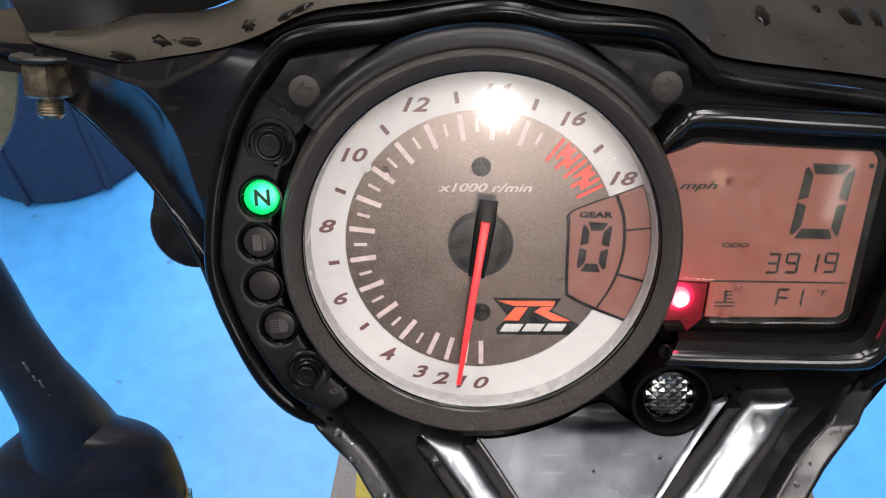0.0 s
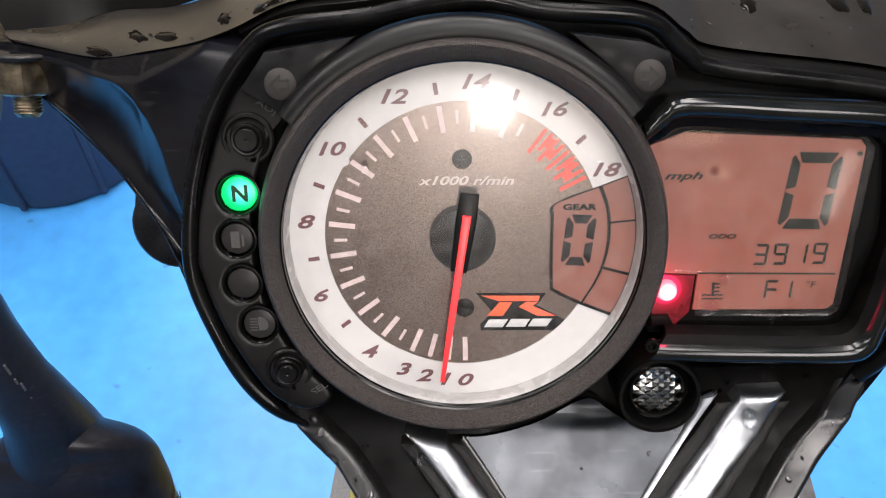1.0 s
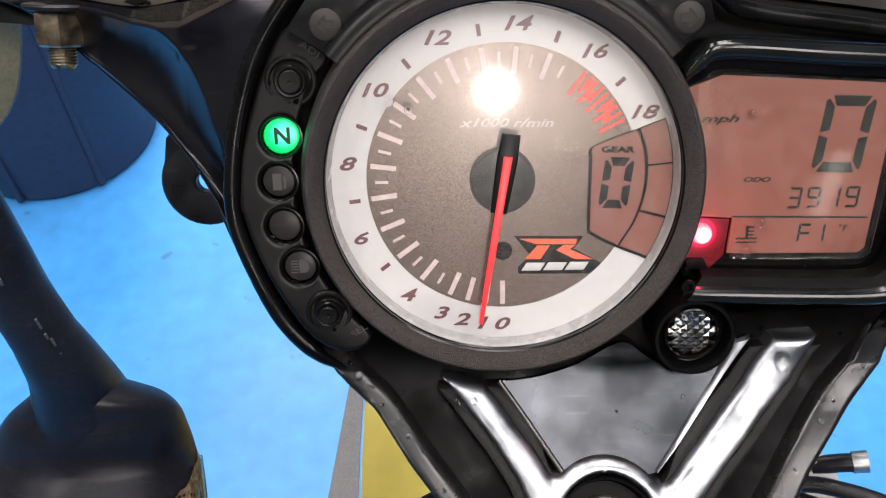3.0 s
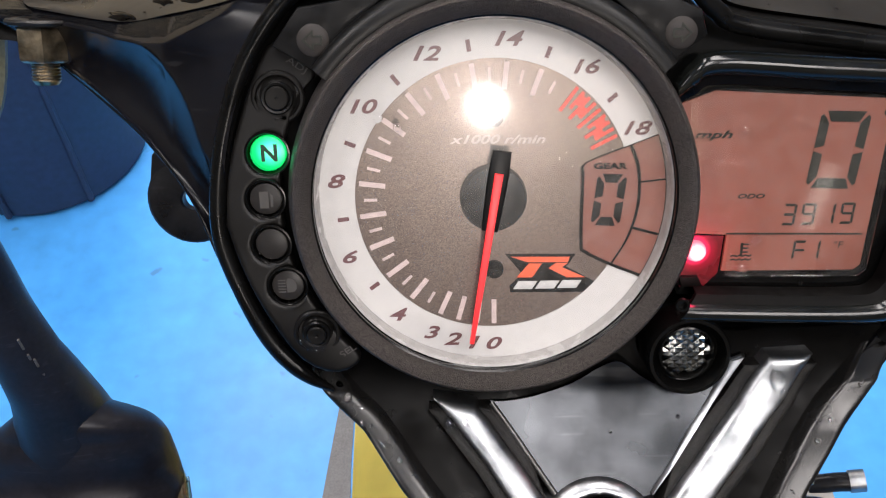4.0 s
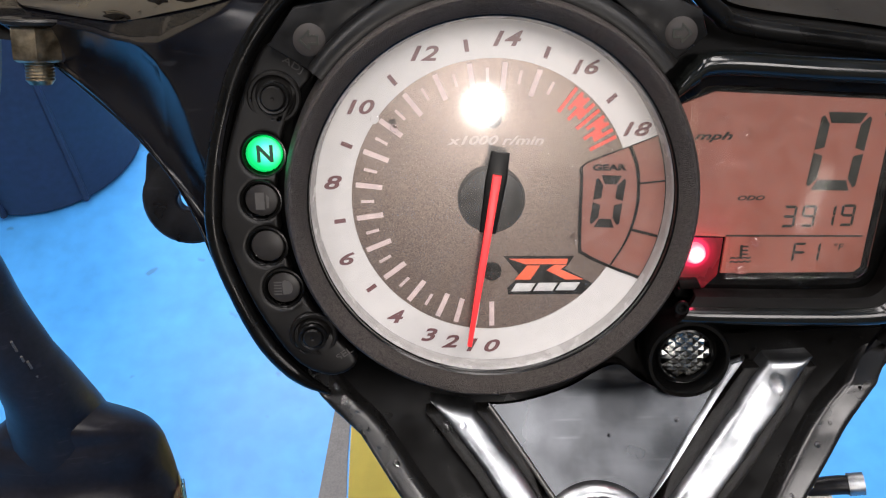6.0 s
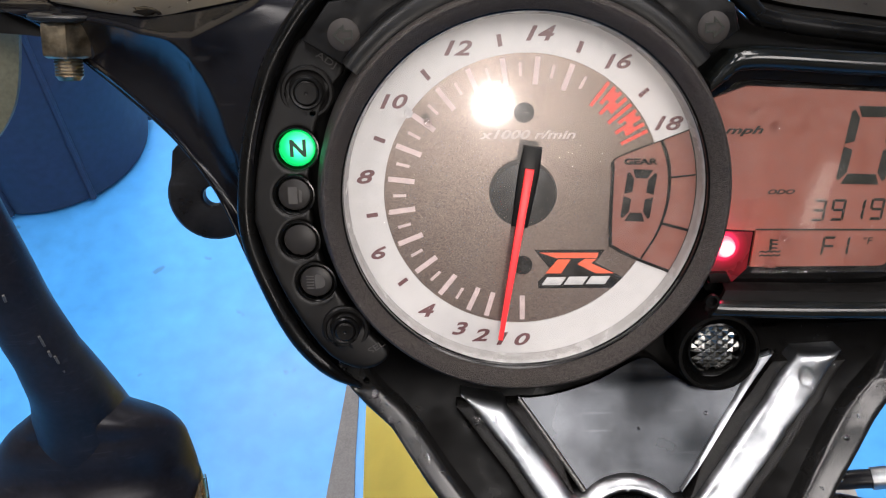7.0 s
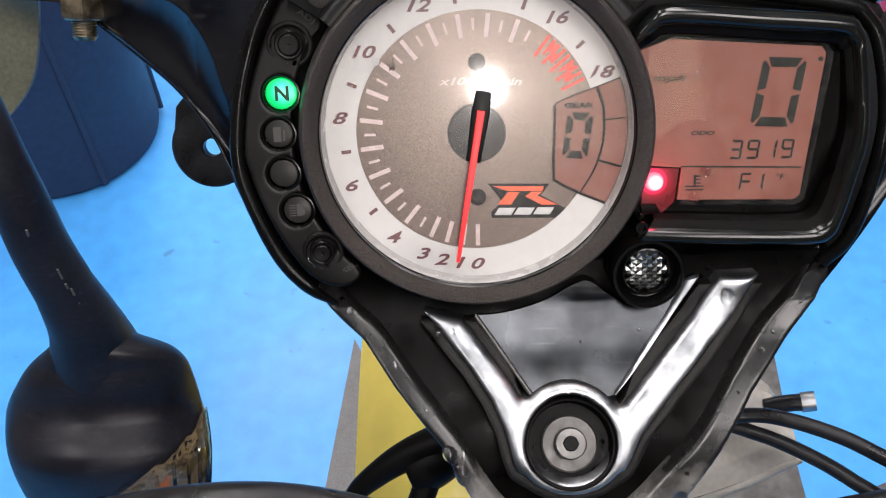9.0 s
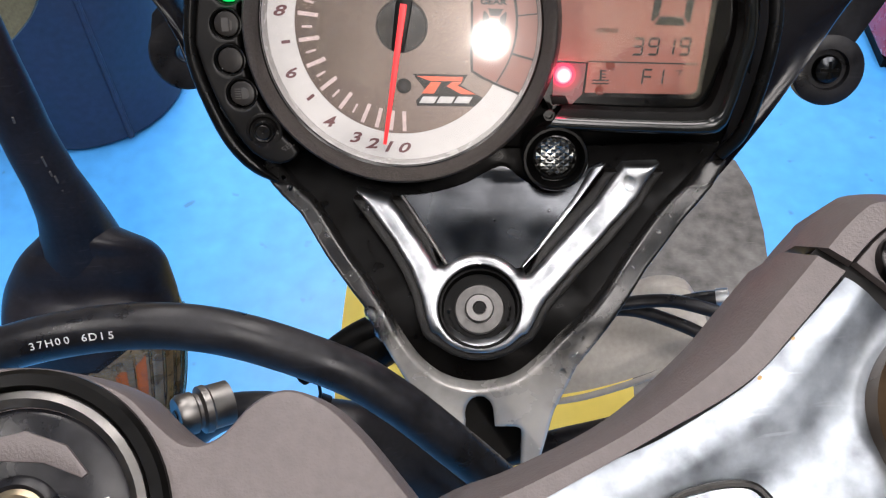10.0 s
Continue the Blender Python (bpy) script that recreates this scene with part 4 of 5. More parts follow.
# above the foot of the shelf it turns down behind it
FOOT = [(-220, 55, -95)] + SHELF_IN[:6]
for v in bm.verts:
    if v.co.x < -46:
        foot_v, foot_w = (float(np.interp(v.co.x, [p[0] for p in FOOT], [p[k] for p in FOOT])) for k in (1, 2))
        above = v.co.y - foot_v
        v.co.z = min(v.co.z, foot_w - 1.5 - (3.2 if above > 0 else 1.6) * above)
part("side_panel", bm, PANEL, cowl, sharp=75)
part("panel_edge", tube([(u - 0.3, v - 0.4, w - 0.6) for u, v, w in LEFT_OUT[3:]], 0.9, 10), PANEL, cowl)
part("lower_lip", loft([(u, v, w - 2.5) for u, v, w in LEFT_OUT[3:]], [(u - 1.7, v - 1.9, w - 6) for u, v, w in LEFT_OUT[3:]], [(0, 0), (0.7, 0.4), (1, 0)], 2, 8), BLACK, cowl)
SHELF_OUT = [(-160, 56.5, -74), (-140, 57, -72), (-122, 62, -79), (-94.5, 64, -61), (-76.5, 69.5, -52), (-60, 84, -70), (-28, 92, -70), (8, 94, -70), (28, 92, -70), (56, 90, -76), (72, 86, -84), (88, 84, -94), (136, 82, -116), (180, 76, -130)]
part("top_shelf", loft(SHELF_IN, SHELF_OUT, [(0, -6), (0.02, 0), (0.3, 2), (0.7, 1.0), (1, -2)], 3, 6), SHELF, cowl)
TOP_IN = [(-60.5, 57, -12), (-46, 63, -5), (-23, 65, -2), (7, 68, 0), (25, 65, -2), (51, 61, -6), (63, 53, -8), (73, 48, -9), (119, 41, -14), (140, 33, -20)]
# black sheet added past the shelf's edge, where its reflection turns dark
part("cowl_back", loft(SHELF_OUT[:5], [(u - 30, v + 26, w - 36) for u, v, w in SHELF_OUT[:5]], [(0, -1.5), (0.15, -2), (1, -6)], 3, 6), BLACK, cowl)
part("upper_trim", loft(TOP_IN, [(u, v, w - 2) for u, v, w in SHELF_IN[4:]], [(0, -3), (0.1, 0), (0.5, 1.5), (0.9, -1), (1, -3)], 3, 6), BLACK, cowl)
RIGHT_IN = [(124, 37, -14), (130, 25, -13), (132, -2, -11), (128, -20, -8), (123, -43, -5), (111, -58, -1)]
RIGHT_OUT = [(205, 30, -70), (190, 16, -52), (172, 0, -34), (158, -14, -20), (138, -38, -8), (116, -63, 1)]
part("side_panel", loft(RIGHT_IN, RIGHT_OUT, [(0, 0), (0.25, -1), (0.6, -2), (0.9, -0.6), (0.97, 0.4), (1, -0.6)], 2.5, 6), PANEL, cowl)
part("outer_fairing", loft([(-198, 66, -140), (-228, 40, -205), (-240, 0, -213), (-262, -26, -216), (-300, -50, -220)], [(-240, 70, -150), (-275, 50, -215), (-290, 20, -222), (-320, 0, -226), (-340, -20, -230)], [(0, 0), (0.1, 1), (1, 3)], 3, 5), OLIVE, cowl, "olive-grey outer fairing edge")

# wet patches on the shelf: u runs along it, s across it
SHELF_A, SHELF_B = smooth_path(SHELF_IN, 6), smooth_path(SHELF_OUT, 6)


def on_shelf(i, s):
    k = min(int(i), len(SHELF_A) - 2)
    f = i - k
    a, b = SHELF_A[k] * (1 - f) + SHELF_A[k + 1] * f, SHELF_B[k] * (1 - f) + SHELF_B[k + 1] * f
    w = np.interp(s, [0, 0.02, 0.3, 0.7, 1], [-6, 0, 2, 1, -2])
    return a + (b - a) * s + np.array([0, 0, w])


wet_random = random.Random(5)
for i0, s0, di, ds in ((7.2, 0.16, 1.1, 0.16), (12.6, 0.34, 0.9, 0.13), (15.6, 0.24, 1.1, 0.12), (23.4, 0.28, 0.8, 0.12), (27.4, 0.1, 0.8, 0.06), (29.0, 0.1, 1.0, 0.05), (38.5, 0.16, 0.7, 0.05),
                       (67.8, 0.37, 0.35, 0.07), (71.9, 0.42, 0.5, 0.08), (73.6, 0.43, 0.45, 0.06), (70.3, 0.45, 0.16, 0.03)):
    bm = bmesh.new()
    wob = [0.75 + 0.5 * wet_random.random() for _ in range(16)]
    rim_, top_ = [], []
    for j in range(16):
        a = 2 * math.pi * j / 16
        for rr, lift, out in ((1.0, 0.05, rim_), (0.7, 0.7, top_)):
            p = on_shelf(i0 + di * wob[j] * rr * math.cos(a), s0 + ds * wob[j] * rr * math.sin(a)) + np.array([0, 0.9, 0.36]) * lift
            out.append(bm.verts.new(tuple(p)))
    c = bm.verts.new(tuple(on_shelf(i0, s0) + np.array([0, 0.9, 0.36]) * 0.9))
    for j in range(16):
        bm.faces.new((rim_[j], rim_[j - 1], top_[j - 1], top_[j]))
        bm.faces.new((top_[j], top_[j - 1], c))
    single("water_patch", bm, WET, "dark wet patch on the black cowl", "water drop", tuple(on_shelf(i0, s0)), "wet patches on the cowl", sharp=80)

# ---- bracket below the instruments ----
VS = [-300, -125, -111, -99, -88, -74, -65, -52, 0]
WS = [38, 38, 36, 31.5, 24, 13, 5, 2, 2]
slope = lambda v: float(np.interp(v, VS, WS))
soft_slope = lambda v: float(np.mean([slope(v + k) for k in (-10, -7.5, -5, -2.5, 0, 2.5, 5, 7.5, 10)]))
onto = lambda pts, lift=0.0: [(u, v, slope(v) + lift) for u, v in pts]
BOSS = (29.5, -99.0, 31.5)
LEAN = Matrix.Rotation(radians(-30), 3, "X")

stay = thing("dash_bracket", "black V-shaped dash bracket with polished alloy inlay and centre bolt", "bracket", (29.5, -99, 31.5))
BASE = [(-53, -50), (-41, -62.5), (-26, -80.5), (-11, -98), (-2, -113), (8, -125), (29, -134), (50, -125), (62, -113), (75, -98), (89, -82), (104, -66), (122, -45), (70, -50), (20, -56)]


def draped(outline, lift, down, step=5.0, bm=None):
    """A plate that follows the bracket's slope."""
    bm = tri_cap(prism(smooth_path(outline + outline[:1], 3)[:-1], 0, -1, bm=bm))
    for k in range(-180, -40, 3):
        bmesh.ops.bisect_plane(bm, geom=bm.verts[:] + bm.edges[:] + bm.faces[:], plane_co=(0, k, 0), plane_no=(0, 1, 0))
    for v in bm.verts:
        v.co.z = soft_slope(v.co.y) + lift - (down if v.co.z < -0.5 else 0)
    return bm


part("channel", draped(BASE, -7.5, 3), CHANNEL, stay)
# polished V inlay
L_OUT = onto([(-18.8, -61.8), (-11, -70.3), (-3.2, -78.6), (3.4, -87.2), (8.5, -97), (12, -107.5)], 0.5)
L_IN = onto([(-5.9, -64), (1.3, -72.4), (9.6, -82), (14, -87.8), (15, -92)], 0.5)
R_OUT = onto([(98, -51), (89.3, -64), (77.2, -75.4), (66.5, -84.6), (54, -96.8), (47, -107.5)], 0.5)
R_IN = onto([(84.5, -51.6), (74, -65.4), (62, -76.7), (49.6, -88), (45, -92)], 0.5)


def blend(a, b, k):
    h = np.clip(0.5 + 0.5 * (b - a) / k, 0, 1)
    return b + (a - b) * h - k * h * (1 - h)


LIMB_L = [p[:2] for p in L_OUT] + [p[:2] for p in reversed(L_IN)]
LIMB_R = [p[:2] for p in R_OUT] + [p[:2] for p in reversed(R_IN)]


def inlay_outline(P):
    ring = np.hypot(P[:, 0] - BOSS[0], (P[:, 1] - BOSS[1]) / 0.87)
    return blend(blend(edge_distance(P, LIMB_L), edge_distance(P, LIMB_R), 1.0), ring - 19.3, 4.0)


def inlay_distance(P):
    return np.maximum(inlay_outline(P), 14.7 - np.hypot(P[:, 0] - BOSS[0], (P[:, 1] - BOSS[1]) / 0.87))


def seal_distance(P):
    """A band that hugs the inlay's outline, below its two free ends."""
    d = inlay_outline(P)
    ring = np.hypot(P[:, 0] - BOSS[0], (P[:, 1] - BOSS[1]) / 0.87)
    between = (P[:, 1] > -90) & (P[:, 0] > np.interp(-P[:, 1], [60, 88], [-13, 11])) & (P[:, 0] < np.interp(-P[:, 1], [60, 88], [86, 54]))
    wide = np.where(between, np.clip(0.3 * (ring - 20.0), -1.0, 3.9), 3.3)
    return np.maximum(np.maximum(0.2 - d, d - wide), P[:, 1] + np.where(P[:, 0] > 30, 54.5, 65.0))


round_edge = lambda s: 1.5 * np.sqrt(np.clip(1 - (1 - np.clip(s / 1.7, 0, 1)) ** 2, 0, 1)) + 1.3 * (1 - np.exp(-s / 4.0))
part("inlay", field_mesh(inlay_distance, round_edge, -0.9, 7.0), CHROME, stay, "polished alloy V band with ring", sharp=60)
part("seal", field_mesh(seal_distance, lambda s: 0.7 * np.clip(s / 0.8, 0, 1), -1.4, 6.0), SEALG, stay, "grained black seal along the band")
OUTER = [(-58, -54), (-47, -64.5), (-40, -70), (-29, -83.5), (-14, -99.5), (-6, -113), (2, -127), (13, -145), (26, -185), (52, -185), (53.5, -160), (58, -139), (66, -120), (79, -103.5),
         (92, -86.5), (107, -71), (113, -65.5), (129, -48), (121, -40), (-50, -46)]
OPENING = smooth_path([(-51, -50), (-42, -60.5), (-34.5, -67), (-23, -80.5), (-8, -97.5), (0, -110.5), (8, -121), (17, -127.5), (29, -130), (42, -127), (52, -119), (60, -110.5), (73, -98), (86.5, -81.5), (101, -66), (107.5, -60), (122, -44)], 4)
OPENING = [tuple(p) for p in OPENING] + [(124, -20), (-53, -20)]
SLOT = [(25.2, -192), (24.3, -141), (24.8, -137.2), (26.6, -134.2), (29, -132.9), (31.6, -133.2), (33.8, -135), (35, -138), (35.8, -145.8), (43.6, -145.7), (45.6, -146.6), (46.3, -149), (46.5, -192)]


def frame_distance(P):
    return np.maximum(edge_distance(P, OUTER), np.maximum(-edge_distance(P, OPENING), -edge_distance(P, SLOT)))


part("plate", field_mesh(frame_distance, lambda s: 1.1 * np.sqrt(np.clip(1 - (1 - np.clip(s / 1.4, 0, 1)) ** 2, 0, 1)), -1.0, 8.0, 0.85, (-62, 134, -188, -40), 0.75), worn_coating(), stay, "satin dark alloy V plate with a slotted tail", sharp=60)
boss = part("boss", lathe([(15.4, 0.6), (15.0, 0.2), (14.8, -2), (14.6, -8), (0, -8)], *BOSS, n=64, tilt=LEAN), BLACK, stay, "black boss round the bolt")
part("well", lathe([(15.1, -0.8), (14.2, -1.0), (13.6, -6.4), (0, -6.4)], *BOSS, n=48, tilt=LEAN), BLACK, boss)
part("washer", lathe([(9.6, -7), (9.6, -4.6), (9.0, -4.0), (4.6, -4.0)], *BOSS, n=40, tilt=LEAN), mat("dull_washer_steel", (0.06, 0.058, 0.056), 0.42, 0.8, vary=0.3, stain=250), boss, "dull steel washer")
hexes = lathe([(5.4, -4), (5.4, -1.0), (4.9, -0.4), (2.6, -0.4)], *BOSS, n=36, tilt=LEAN)
lathe([(2.6, -0.4), (2.5, -2.6), (0, -2.6)], *BOSS, n=6, tilt=LEAN, bm=hexes)
bolt = part("bolt", hexes, mat("grey_bolt_steel", (0.1, 0.097, 0.094), 0.42, 0.85, vary=0.2, stain=300), boss, "socket-head bolt")
part("socket", lathe([(0, -0.35), (2.4, -0.35), (2.4, -0.6)], *BOSS, n=6, tilt=LEAN), BLACK, bolt)
SHEET = [(-1.2, -63.2), (3, -63.4), (12, -62.3), (24, -58.9), (34, -53.6), (39.5, -52.8), (45, -57), (54, -61.2), (64, -60), (71, -53.5), (76.5, -52.2), (61, -71.8), (46, -86.5), (38, -85.5), (29, -84.5), (21, -85.8), (17, -86.2), (10.5, -78.8), (5.4, -72.2), (2, -67.6)]
part("centre_plate", draped(SHEET, -2.0, 1.5), SMOKE, stay, "dark polished centre plate with fine scratches")
part("rib", tube([(-1.0 + 1.8 * k, -63.6 - 2.25 * k, soft_slope(-63.6 - 2.25 * k) - 1.7) for k in range(11)], 0.9, 10, steps=2), SATIN, stay)
F_OUT = [(77.8, -51.6), (69.5, -62.5), (61.2, -72), (53, -80.2), (46, -86.6)]
F_IN = [(72, -53.4), (66, -63), (58.8, -71.6), (51.5, -79.6), (45.2, -86)]
lifted = lambda pts: [(u, v, soft_slope(v) - 1.4) for u, v in pts]
part("flange", loft(lifted(F_OUT), lifted(F_IN), [(0, -1.6), (0.06, -0.2), (0.2, 0.5), (0.5, 0.6), (0.8, 0.1), (1, -0.8)], 1.2, 6), CHROME, stay, "bright turned-up edge of the centre plate")

# ---- mounting ears ----
ear = thing("mounting_ear", "black rubber mounting ear with a round hole", "bracket", (-117, -24, -110), m=sized(0.928, -1.2, 4.3, 18.0))
part("plate", lathe([(4.2, -3), (4.2, 2.2), (5.0, 3), (17.5, 3), (18.6, 2), (18.6, -3), (4.2, -3)], -117, -25, -110, n=40), RUBBER, ear)
part("neck", prism([(-134, -18), (-132, -6), (-112, 16), (-92, 0), (-99, -24), (-117, -7)], -108, -114, 1), RUBBER, ear)
ear2 = thing("mounting_ear", "black rubber mounting ear with a cross-head screw", "bracket", (194, -29, -90), m=sized(0.965, -0.6, 2.1, 8.8))
part("plate", lathe([(0, 0), (9, 0), (9.6, 3), (15.5, 3), (16.8, 2), (16.8, -4), (0, -4)], 194, -29, -90, n=40), RUBBER, ear2)
part("neck", prism([(178, -22), (205, -16.5), (216, 2), (226, 30), (190, 24), (176, 0)], -87.5, -94, 1), RUBBER, ear2)
head = part("screw", lathe([(0, 4.4), (3, 4.2), (6, 2.8), (7, 0.6), (7, 0)], 194, -29, -90, n=32), SMOKE, ear2, "dull cross-head screw")
part("slot", bar((190, -29), (198, -29), 1.3, -85.4, -86.4), BLACK, head)
part("slot", bar((194, -33), (194, -25), 1.3, -85.4, -86.4), BLACK, head)

# ---- bolt and nut under the cowl ----
nut = thing("hex_nut", "weathered zinc hex nut on a threaded bolt end", "nut", (-157, 40, -78), m=sized(0.972, -0.5, 1.7, 7.0))
DOWN = Matrix.Rotation(radians(-3), 3, "Z") @ Matrix.Rotation(radians(90), 3, "X") @ Matrix.Rotation(radians(10), 3, "Z")
part("nut_body", lathe([(4.4, 6), (7.4, 6), (8.7, 5.2), (9, 4.4), (9, -5), (8.6, -6), (4.4, -6)], -151.2, 41.5, -67, n=6, tilt=DOWN), STEEL, nut, sharp=20)
part("washer", lathe([(4, -8.4), (11.4, -8.6), (12, -7.8), (11.6, -6.8), (8.8, -6), (4, -6)], -151.2, 41.5, -67, n=36, tilt=DOWN), DULL, nut, "dull steel washer")
thread = [(4.7 + (0.25 if k % 2 else -0.2), 5 + k * 0.55) for k in range(15)]
part("thread", lathe([(0, 4), *thread, (3.7, 13.8), (0, 13.8)], -151.2, 41.5, -67, n=20, tilt=DOWN), STEEL, nut)
part("grommet", lathe([(0, 4), (6, 4), (7, 2), (7, -6), (0, -6)], -141, 38.5, -72, n=28, tilt=DOWN), RUBBER, nut, "black rubber grommet")
part("plate", loft([(-215, 52, -100), (-180, 50, -88), (-158, 46, -84), (-148, 43, -82)], [(-215, 44, -96), (-180, 43, -84), (-158, 41, -80), (-148, 40, -80)], [(0, 0), (0.5, 1), (1, 0)], 4, 5), BLACK, nut)

# ---- mirror with a turn signal ----
mirror = thing("wing_mirror", "matte black wing mirror on a stalk with clear turn signal", "mirror", (-180, -120, -90), m=sized(0.945, -0.9, 3.3, 13.8))
STALK = [(-205, 62, -122), (-213, 46, -88), (-205, 16, -66), (-195.5, -14, -63), (-190.4, -40.5, -69.6), (-188.1, -62.4, -77.0), (-184.8, -83.6, -85.5), (-182.9, -104.4, -96.1), (-183.6, -120.3, -104.6), (-185.9, -134.0, -113.0)]
STALK_R = [12, 12, 12.2, 12, 12, 12.7, 13.5, 16.6, 20.2, 23.5]
part("stalk", tube(STALK, lambda t: float(np.interp(t * (len(STALK_R) - 1), range(len(STALK_R)), STALK_R)), 36), MIRRORB, mirror, sharp=60)
AXIS = [(-181.0, -115.2, -105.6, 15.6), (-181.0, -119.2, -107.7, 21.4), (-179.4, -126.0, -110.9, 31.2), (-181.5, -134.1, -114.1, 38.6), (-184.8, -144.1, -117.2, 43.5), (-190.4, -163.1, -123.6, 49.7), (-186, -180, -110, 50), (-188, -208, -117, 47.5), (-189, -234, -125, 41), (-189, -252, -131, 30)]


SMOOTH_AXIS = smooth_path(AXIS, 8)


def shell(s, phi, off=0.0):
    """A point of the mirror's body: s along it from the stalk, phi round it."""
    s = min(max(s, 0), len(AXIS) - 1)
    u, v, w, r = SMOOTH_AXIS[min(int(round(s * 8)), len(SMOOTH_AXIS) - 1)]
    flat = 0.62 + 0.38 * max(0, 1 - s / 3)
    return (u + (r + off) * math.cos(phi), v + 0.25 * (r + off) * flat * math.sin(phi), w + (r + off) * flat * math.sin(phi))


bm = bmesh.new()
grid(bm, [[shell(k / 4, 2 * math.pi * j / 40) for j in range(40)] for k in range(37)], close_v=True)
body = part("mirror_body", bm, MIRRORB, mirror)
top_of = lambda phi: 5.0 + 2.2 * max(0, (phi + 0.1) / 1.9) ** 1.1
bm = bmesh.new()
PH = [-0.5 + 2.25 * j / 26 for j in range(27)]
grid(bm, [[shell(top_of(p) + (8.6 - top_of(p)) * k / 14, p, 1.6 * math.sin(math.pi * min(1, (k + 0.4) / 5)) if k < 3 else 1.6) for p in PH] for k in range(15)])
lens = part("signal_lens", bm, LENS, body, "clear ribbed turn signal lens")
lens.visible_shadow = False
bm = bmesh.new()
grid(bm, [[shell(top_of(p) + 0.1 + (8.5 - top_of(p)) * k / 10, p, 0.25 + 0.3 * (j % 2)) for j, p in enumerate(PH)] for k in range(11)])
part("reflector", bm, mat("silvered_reflector", (0.22, 0.17, 0.11), 0.3, 0.5, vary=0.5, stain=90), body, "silvery signal reflector", sharp=10)
for p0 in (0.75, 1.0, 1.3):
    bm = bmesh.new()
    grid(bm, [[shell(top_of(p) + 0.5 + (7.6 - top_of(p)) * k / 6, p, 0.9) for p in (p0, p0 + 0.07, p0 + 0.14)] for k in range(7)])
    part("orange_strip", bm, ORANGE, body, "orange reflector strip")
for k in range(9):
    p = -0.3 + k * 0.2
    part("lens_rib", tube([shell(top_of(p) + 0.3 + (7.8 - top_of(p)) * i / 5, p, 1.5) for i in range(6)], 0.9, 6, steps=3), LENS, body).visible_shadow = False

SCUFF = mat("pale_scuff", (0.055, 0.052, 0.05), 0.6, vary=0.4, stain=400)
for a, b in (((-182.4, -47.1, -54.4), (-182.8, -50.1, -56.1)), ((-177.9, -68.5, -66.6), (-177.8, -73.7, -69.4)), ((-177.5, -76.8, -71.2), (-177.4, -79.5, -72.6)), ((-176.0, -79.5, -72.6), (-175.9, -83.5, -74.7)), ((-175.4, -87.5, -76.7), (-175.7, -91.2, -78.7)), ((-176.2, -102.0, -84.1), (-175.2, -108.5, -87.2)), ((-172.5, -124.7, -94.9), (-167.3, -128.5, -96.7))):
    part("scuff", tube([a, b], 0.55, 6, steps=0), SCUFF, mirror, "pale scuff")

# ---- hoses and cables ----
HOSE = [(-190, -121, 100), (-150, -95, 109), (-110, -75.5, 113), (-76, -67.5, 113.5), (-46, -68.5, 113), (-14, -80, 112), (3, -91.5, 111), (20, -108, 109), (36, -127, 104), (52, -152, 92), (62, -178, 70), (66, -205, 40)]
hose = single("rubber_hose", tube(HOSE, 6.6, 24, steps=12), RUBBER, "thick black rubber hose with small white stamped characters", "hose", (-76, -64.5, 113.5), m=NEAR_FIT @ Matrix.Translation((-0.0018, -0.0034, -0.0266)) @ Matrix.Scale(1.08, 4))
pts = [Vector(p) for p in smooth_path(HOSE, 12)]


def stamp(word, u0, step, size, up):
    """Printed characters laid on the hose, one after another, from the place where it passes u0."""
    i = next(k for k, p in enumerate(pts) if p.x > u0)
    p, left = pts[i], 0.0
    for ch in word:
        while (pts[i + 1] - pts[i]).length < left:
            left -= (pts[i + 1] - pts[i]).length
            i += 1
        d = (pts[i + 1] - pts[i]).normalized()
        p = pts[i] + d * left
        left += step
        if ch == " ":
            continue
        y = Vector((0, 1, -0.25))
        y = (y - d * y.dot(d)).normalized()
        z = d.cross(y)
        q = p + (z * math.cos(up) + y * math.sin(up)) * 6.55
        y2 = (y * math.cos(up) - z * math.sin(up)).normalized()
        m = Matrix.Translation(q) @ Matrix((d, y2, d.cross(y2))).transposed().to_4x4()
        part("stamped_character", letters(ch, size, 0, 0, 0, wide=1.15, thick=0.12, m=m), PRINT, hose)


stamp("37H00 6D15", -97.2, 2.5, 2.05, -0.12)
PIPE = [(-82.8, -141.0, 66.0), (-62.3, -121.1, 74.0), (-45.1, -114.7, 79.0), (-29.0, -117.0, 80.0), (-17.8, -121.3, 80.0), (-6.9, -129.7, 78.0), (4.3, -141.6, 74.0), (16.9, -160.7, 66.0), (29.9, -193.0, 50.0)]
low = single("lower_hose", tube(PIPE, lambda t: 6.0 + 4.4 * min(1, max(0, (t - 0.36) / 0.16)), 20), RUBBER, "black rubber hose with a clamp and a small wire", "hose", (-22, -111, 80), m=NEAR_FIT @ Matrix.Translation((-0.0009, -0.0017, -0.0133)) @ Matrix.Scale(1.04, 4))
part("clamp", tube([(-26.8, -116.5, 80.0), (-23.5, -117.8, 80.0)], 8.0, 20, steps=0), BLACK, low)
part("wire", tube([(-22.7, -89.2, 96.0), (-22.1, -99.4, 92.0), (-23.1, -105.1, 88.0)], 0.55, 8), BLACK, low)
single("brake_hose", tube([(50, -135, -36), (79, -125, -25), (108, -119, -20), (123, -119, -15), (139, -122, -8), (151, -126, -1), (172, -135, 12), (185, -150, 20)], 3.0, 14), RUBBER, "thin black brake hose", "hose", (108, -119, -20), m=sized(0.965, -0.6, 2.1, 8.8))
